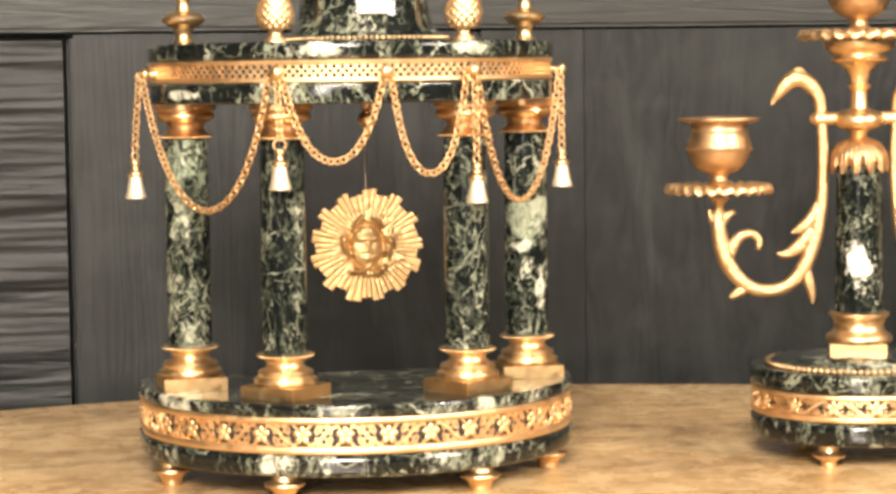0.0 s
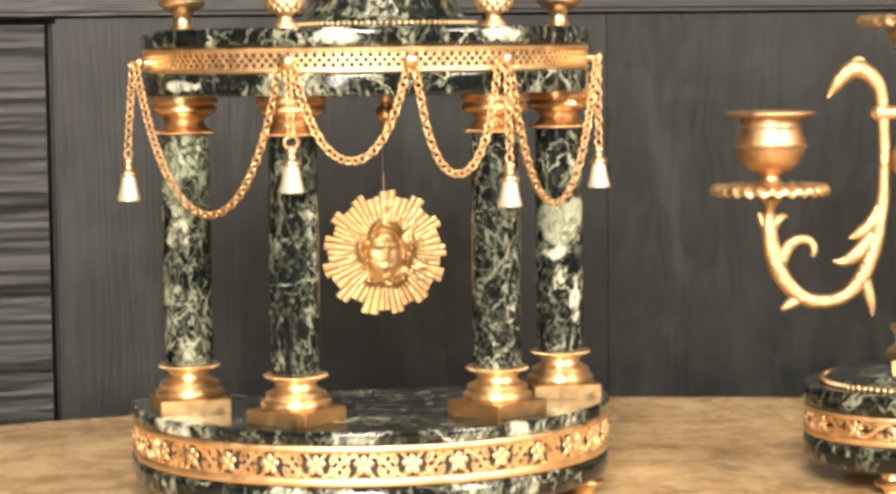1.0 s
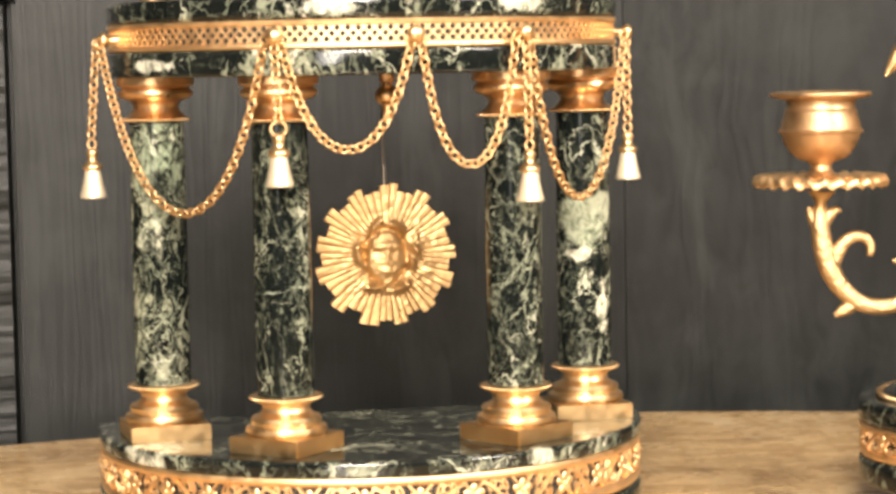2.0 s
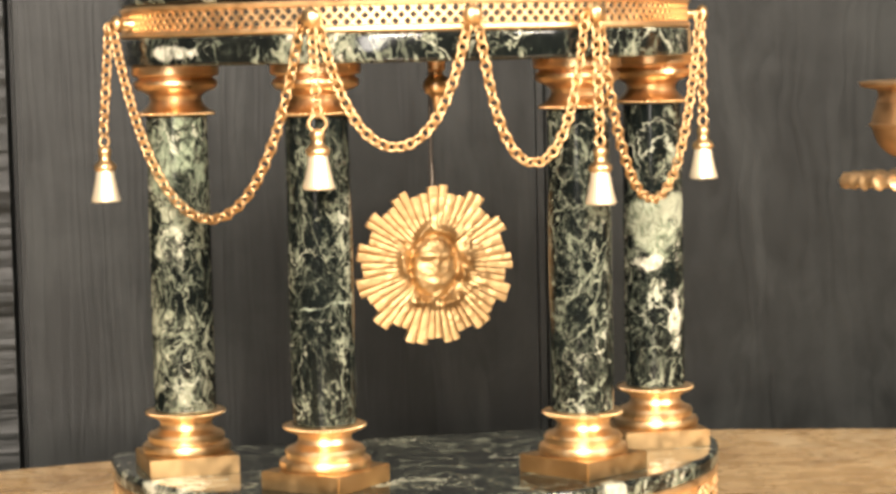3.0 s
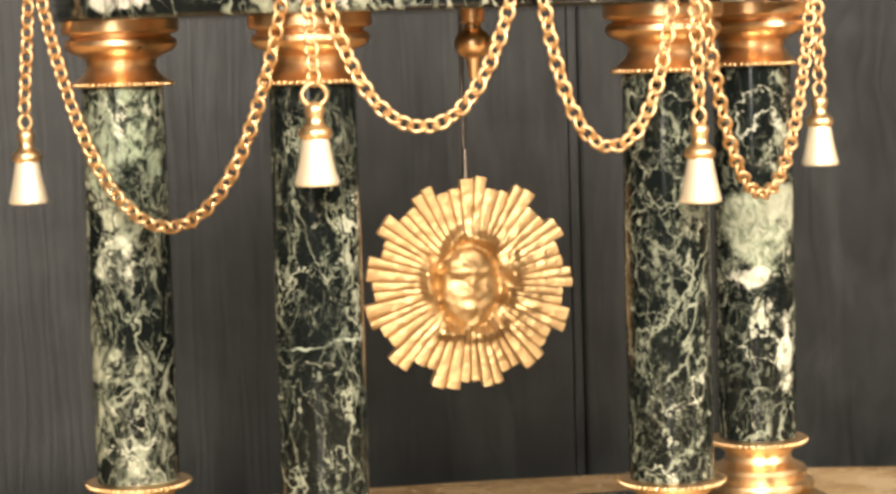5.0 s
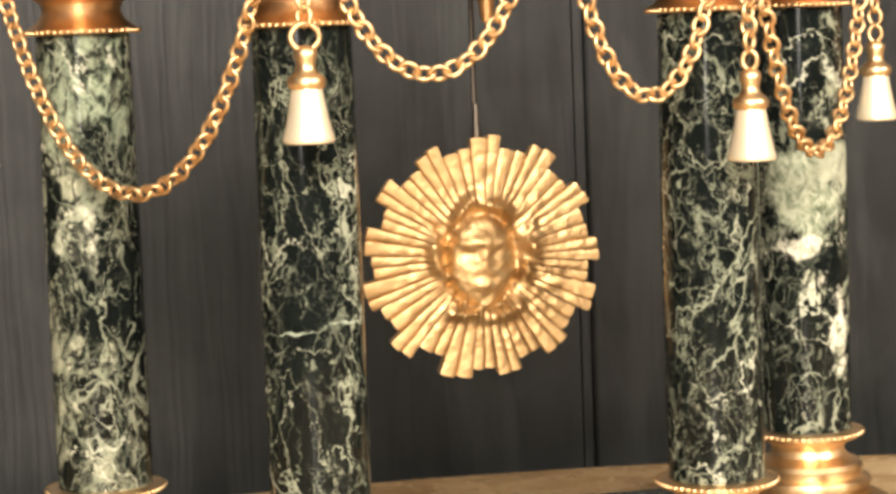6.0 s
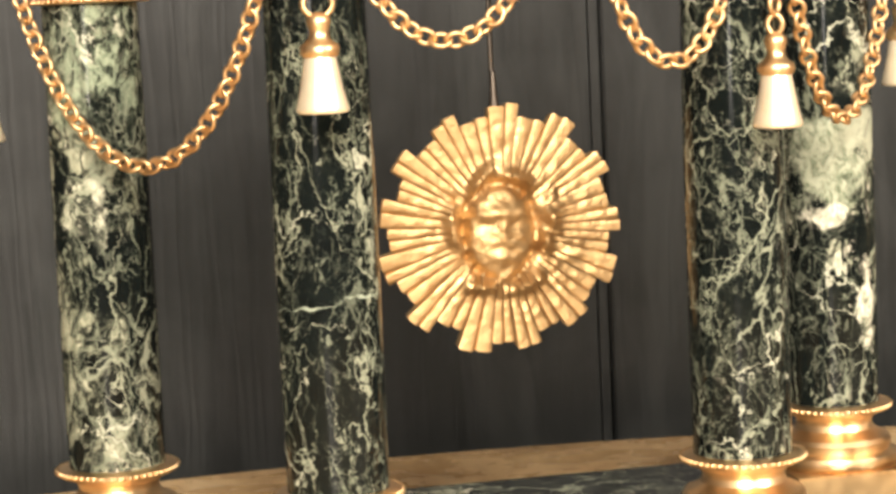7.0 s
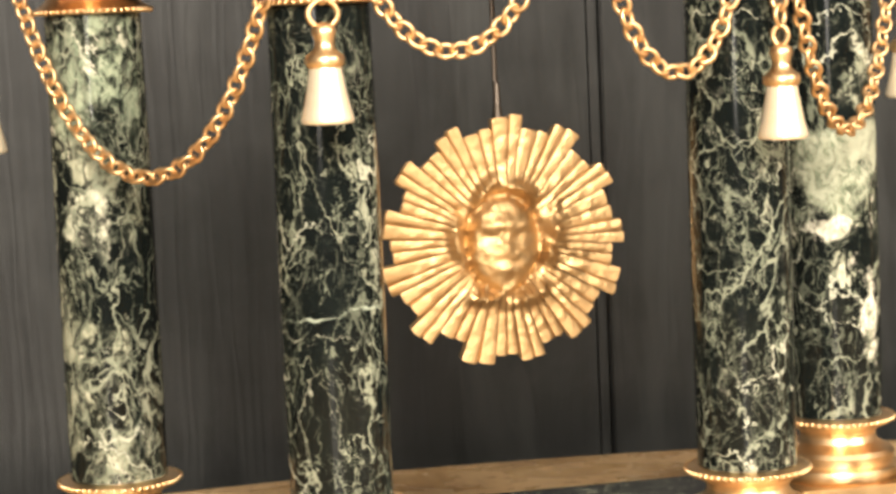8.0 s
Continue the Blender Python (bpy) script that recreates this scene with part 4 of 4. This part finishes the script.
part("leaf_collar", leaf_collar(), BRASS_MATT, candle, "gilt brass collar of pointed leaves", 60)
part("knop", lathe([(0, 0.1850), (0.0052, 0.1850), (0.0050, 0.1900), (0.0062, 0.1920), (0.0120, 0.1936), (0.0146, 0.1960), (0.0150, 0.1985), (0.0140, 0.2010), (0.0110, 0.2034), (0.0056, 0.2050), (0.0050, 0.2080), (0.0048, 0.2150), (0.0072, 0.2172), (0.0076, 0.2182), (0.0052, 0.2192), (0.0058, 0.2240), (0.0080, 0.2280), (0.0120, 0.2310), (0.0165, 0.2326), (0.0172, 0.2338), (0.0150, 0.2350), (0.0150, 0.2366), (0.0190, 0.2390), (0.0205, 0.2420), (0.0205, 0.2445), (0, 0.2445)], 56), BRASS, candle, "turned gilt brass stem")


def drip_dish(r, thick):
    """A shallow dish with a gadrooned rim."""
    bm = bmesh.new()
    n = 128
    rows = []
    for q, z, wave in ((0.0, 0.0, 0), (0.35, 0.0, 0), (0.70, 0.0010, 0.2), (0.90, 0.0016, 0.7), (1.0, 0.0010, 1.0), (1.02, 0.0024, 1.0), (0.97, thick, 1.0), (0.82, thick + 0.0006, 0.6), (0.6, thick - 0.0008, 0.1), (0.0, thick - 0.0012, 0)):
        if q == 0:
            rows.append([bm.verts.new((0, 0, z))])
        else:
            rows.append([bm.verts.new((r * q * (1 + 0.016 * wave * math.sin(26 * 2 * math.pi * i / n)) * math.cos(2 * math.pi * i / n), r * q * (1 + 0.016 * wave * math.sin(26 * 2 * math.pi * i / n)) * math.sin(2 * math.pi * i / n), z + 0.0011 * wave * math.sin(26 * 2 * math.pi * (i / n) + 1.2))) for i in range(n)])
    for a, b in zip(rows, rows[1:]):
        for i in range(n):
            q = [a[i % len(a)], a[(i + 1) % n % len(a)], b[(i + 1) % n % len(b)], b[i % len(b)]]
            q = [v for k, v in enumerate(q) if v not in q[:k]]
            if len(q) > 2:
                bm.faces.new(q)
    return bm


CUP_PROFILE = [(0, 0.0), (0.0072, 0.0), (0.0080, 0.0012), (0.0052, 0.0036), (0.0050, 0.0060), (0.0062, 0.0074), (0.0112, 0.0092), (0.0150, 0.0125), (0.0174, 0.0165), (0.0186, 0.0208), (0.0199, 0.0215), (0.0201, 0.0223), (0.0190, 0.0230), (0.0186, 0.0250), (0.0180, 0.0275), (0.0170, 0.0300), (0.0170, 0.0318), (0.0163, 0.0326), (0.0160, 0.0345), (0.0164, 0.0368), (0.0232, 0.0384), (0.0240, 0.0394), (0.0236, 0.0404), (0.0150, 0.0410), (0.0140, 0.0400), (0.0130, 0.0250), (0.0, 0.0240)]
CUP = to_mesh("cup", lathe(CUP_PROFILE, 64), BRASS_CUP, 35)
DISH = to_mesh("drip_dish", drip_dish(0.0312, 0.0050), BRASS_MATT, 60)
part("drip_dish", to_mesh("drip_dish", drip_dish(0.0350, 0.0052), BRASS_MATT, 60), None, candle, "gadrooned gilt brass drip dish", at=pose(0, 0, 0.2450))
part("cup", CUP, None, candle, "turned brass candle cup", at=pose(0, 0, 0.2500))
bar = bmesh.new()
tube(bar, [Vector((-0.0285, 0, 0.1992)), Vector((-0.0255, 0, 0.1992)), Vector((-0.012, 0, 0.1992)), Vector((0.012, 0, 0.1992)), Vector((0.0255, 0, 0.1992)), Vector((0.0285, 0, 0.1992))], [0.0020, 0.0044, 0.0036, 0.0036, 0.0044, 0.0020], 12)
part("crossbar", bar, BRASS_MATT, candle, "gilt brass crossbar")


def arm_mesh():
    """The scrolled arm, to the side of -x: a bird-like tip, a long stem, a leafy bend, and a stalk below the dish."""
    bm = bmesh.new()
    stem = [(-0.0500, 0.2055), (-0.0465, 0.2110), (-0.0425, 0.2165), (-0.0370, 0.2205), (-0.0310, 0.2205), (-0.0258, 0.2165), (-0.0222, 0.2110), (-0.0205, 0.1990), (-0.0198, 0.1850), (-0.0195, 0.1700), (-0.0202, 0.1540), (-0.0222, 0.1380), (-0.0262, 0.1220), (-0.0320, 0.1085), (-0.0400, 0.0995), (-0.0500, 0.0962), (-0.0610, 0.0975), (-0.0700, 0.1040), (-0.0765, 0.1140), (-0.0800, 0.1260), (-0.0815, 0.1380), (-0.0812, 0.1440)]
    size = [0.0007, 0.0028, 0.0042, 0.0048, 0.0048, 0.0044, 0.0038, 0.0032, 0.0031, 0.0032, 0.0034, 0.0038, 0.0042, 0.0042, 0.0038, 0.0037, 0.0038, 0.0042, 0.0047, 0.0046, 0.0040, 0.0034]
    pts = smooth_profile(stem, 4)
    rad = [p[0] * 1.06 for p in smooth_profile([(r, 0) for r in size], 4)]
    tube(bm, [Vector((p[0], 0, p[1])) for p in pts], rad, 12, False, 0.8)
    for path, rr in (
        ([(-0.0770, 0.1130), (-0.0735, 0.1215), (-0.0695, 0.1275), (-0.0640, 0.1300), (-0.0590, 0.1285), (-0.0572, 0.1240), (-0.0582, 0.1205)], [0.0040, 0.0036, 0.0032, 0.0027, 0.0024, 0.0022, 0.0016]),
        ([(-0.0255, 0.1330), (-0.0300, 0.1265), (-0.0360, 0.1205), (-0.0420, 0.1175), (-0.0470, 0.1182)], [0.0040, 0.0044, 0.0040, 0.0026, 0.0006]),
        ([(-0.0212, 0.1500), (-0.0255, 0.1400), (-0.0325, 0.1330), (-0.0385, 0.1300)], [0.0030, 0.0042, 0.0034, 0.0006]),
        ([(-0.0375, 0.2195), (-0.0360, 0.2245), (-0.0325, 0.2262), (-0.0285, 0.2235)], [0.0030, 0.0024, 0.0018, 0.0005]),
        ([(-0.0310, 0.1100), (-0.0280, 0.1020), (-0.0262, 0.0950), (-0.0258, 0.0890)], [0.0040, 0.0034, 0.0024, 0.0006]),
        ([(-0.0640, 0.0985), (-0.0700, 0.0950), (-0.0745, 0.0922)], [0.0036, 0.0032, 0.0014]),
        ([(-0.0815, 0.1330), (-0.0775, 0.1395), (-0.0735, 0.1425), (-0.0712, 0.1418)], [0.0034, 0.0030, 0.0020, 0.0006]),
        ([(-0.0812, 0.1330), (-0.0850, 0.1400), (-0.0868, 0.1445)], [0.0034, 0.0028, 0.0008]),
    ):
        p = smooth_profile(path, 4)
        tube(bm, [Vector((q[0], 0, q[1])) for q in p], [q[0] for q in smooth_profile([(r, 0) for r in rr], 4)], 10, False, 0.7)
    tube(bm, [Vector((-0.0812, 0, 0.1425)), Vector((-0.0808, 0, 0.1470)), Vector((-0.0806, 0, 0.1515))], [0.0030, 0.0028, 0.0066], 16)
    for v in bm.verts:
        v.co.x -= 0.0015
        v.co.z += 0.0020 * min(1.0, max(0.0, (-0.018 - v.co.x) / 0.02))
    return to_mesh("arm", bm, BRASS_LEAF, 60)


ARM = arm_mesh()
for turn in (0, 180):
    spin = Matrix.Rotation(radians(turn), 4, "Z")
    arm = part("arm", ARM, None, candle, "scrolled gilt brass arm with a leafy bend", at=spin)
    part("drip_dish", DISH, None, arm, "gadrooned gilt brass drip dish", at=pose(-0.0825, 0, 0.1557))
    part("cup", CUP, None, arm, "turned brass candle cup", at=pose(-0.0822, 0, 0.1601))
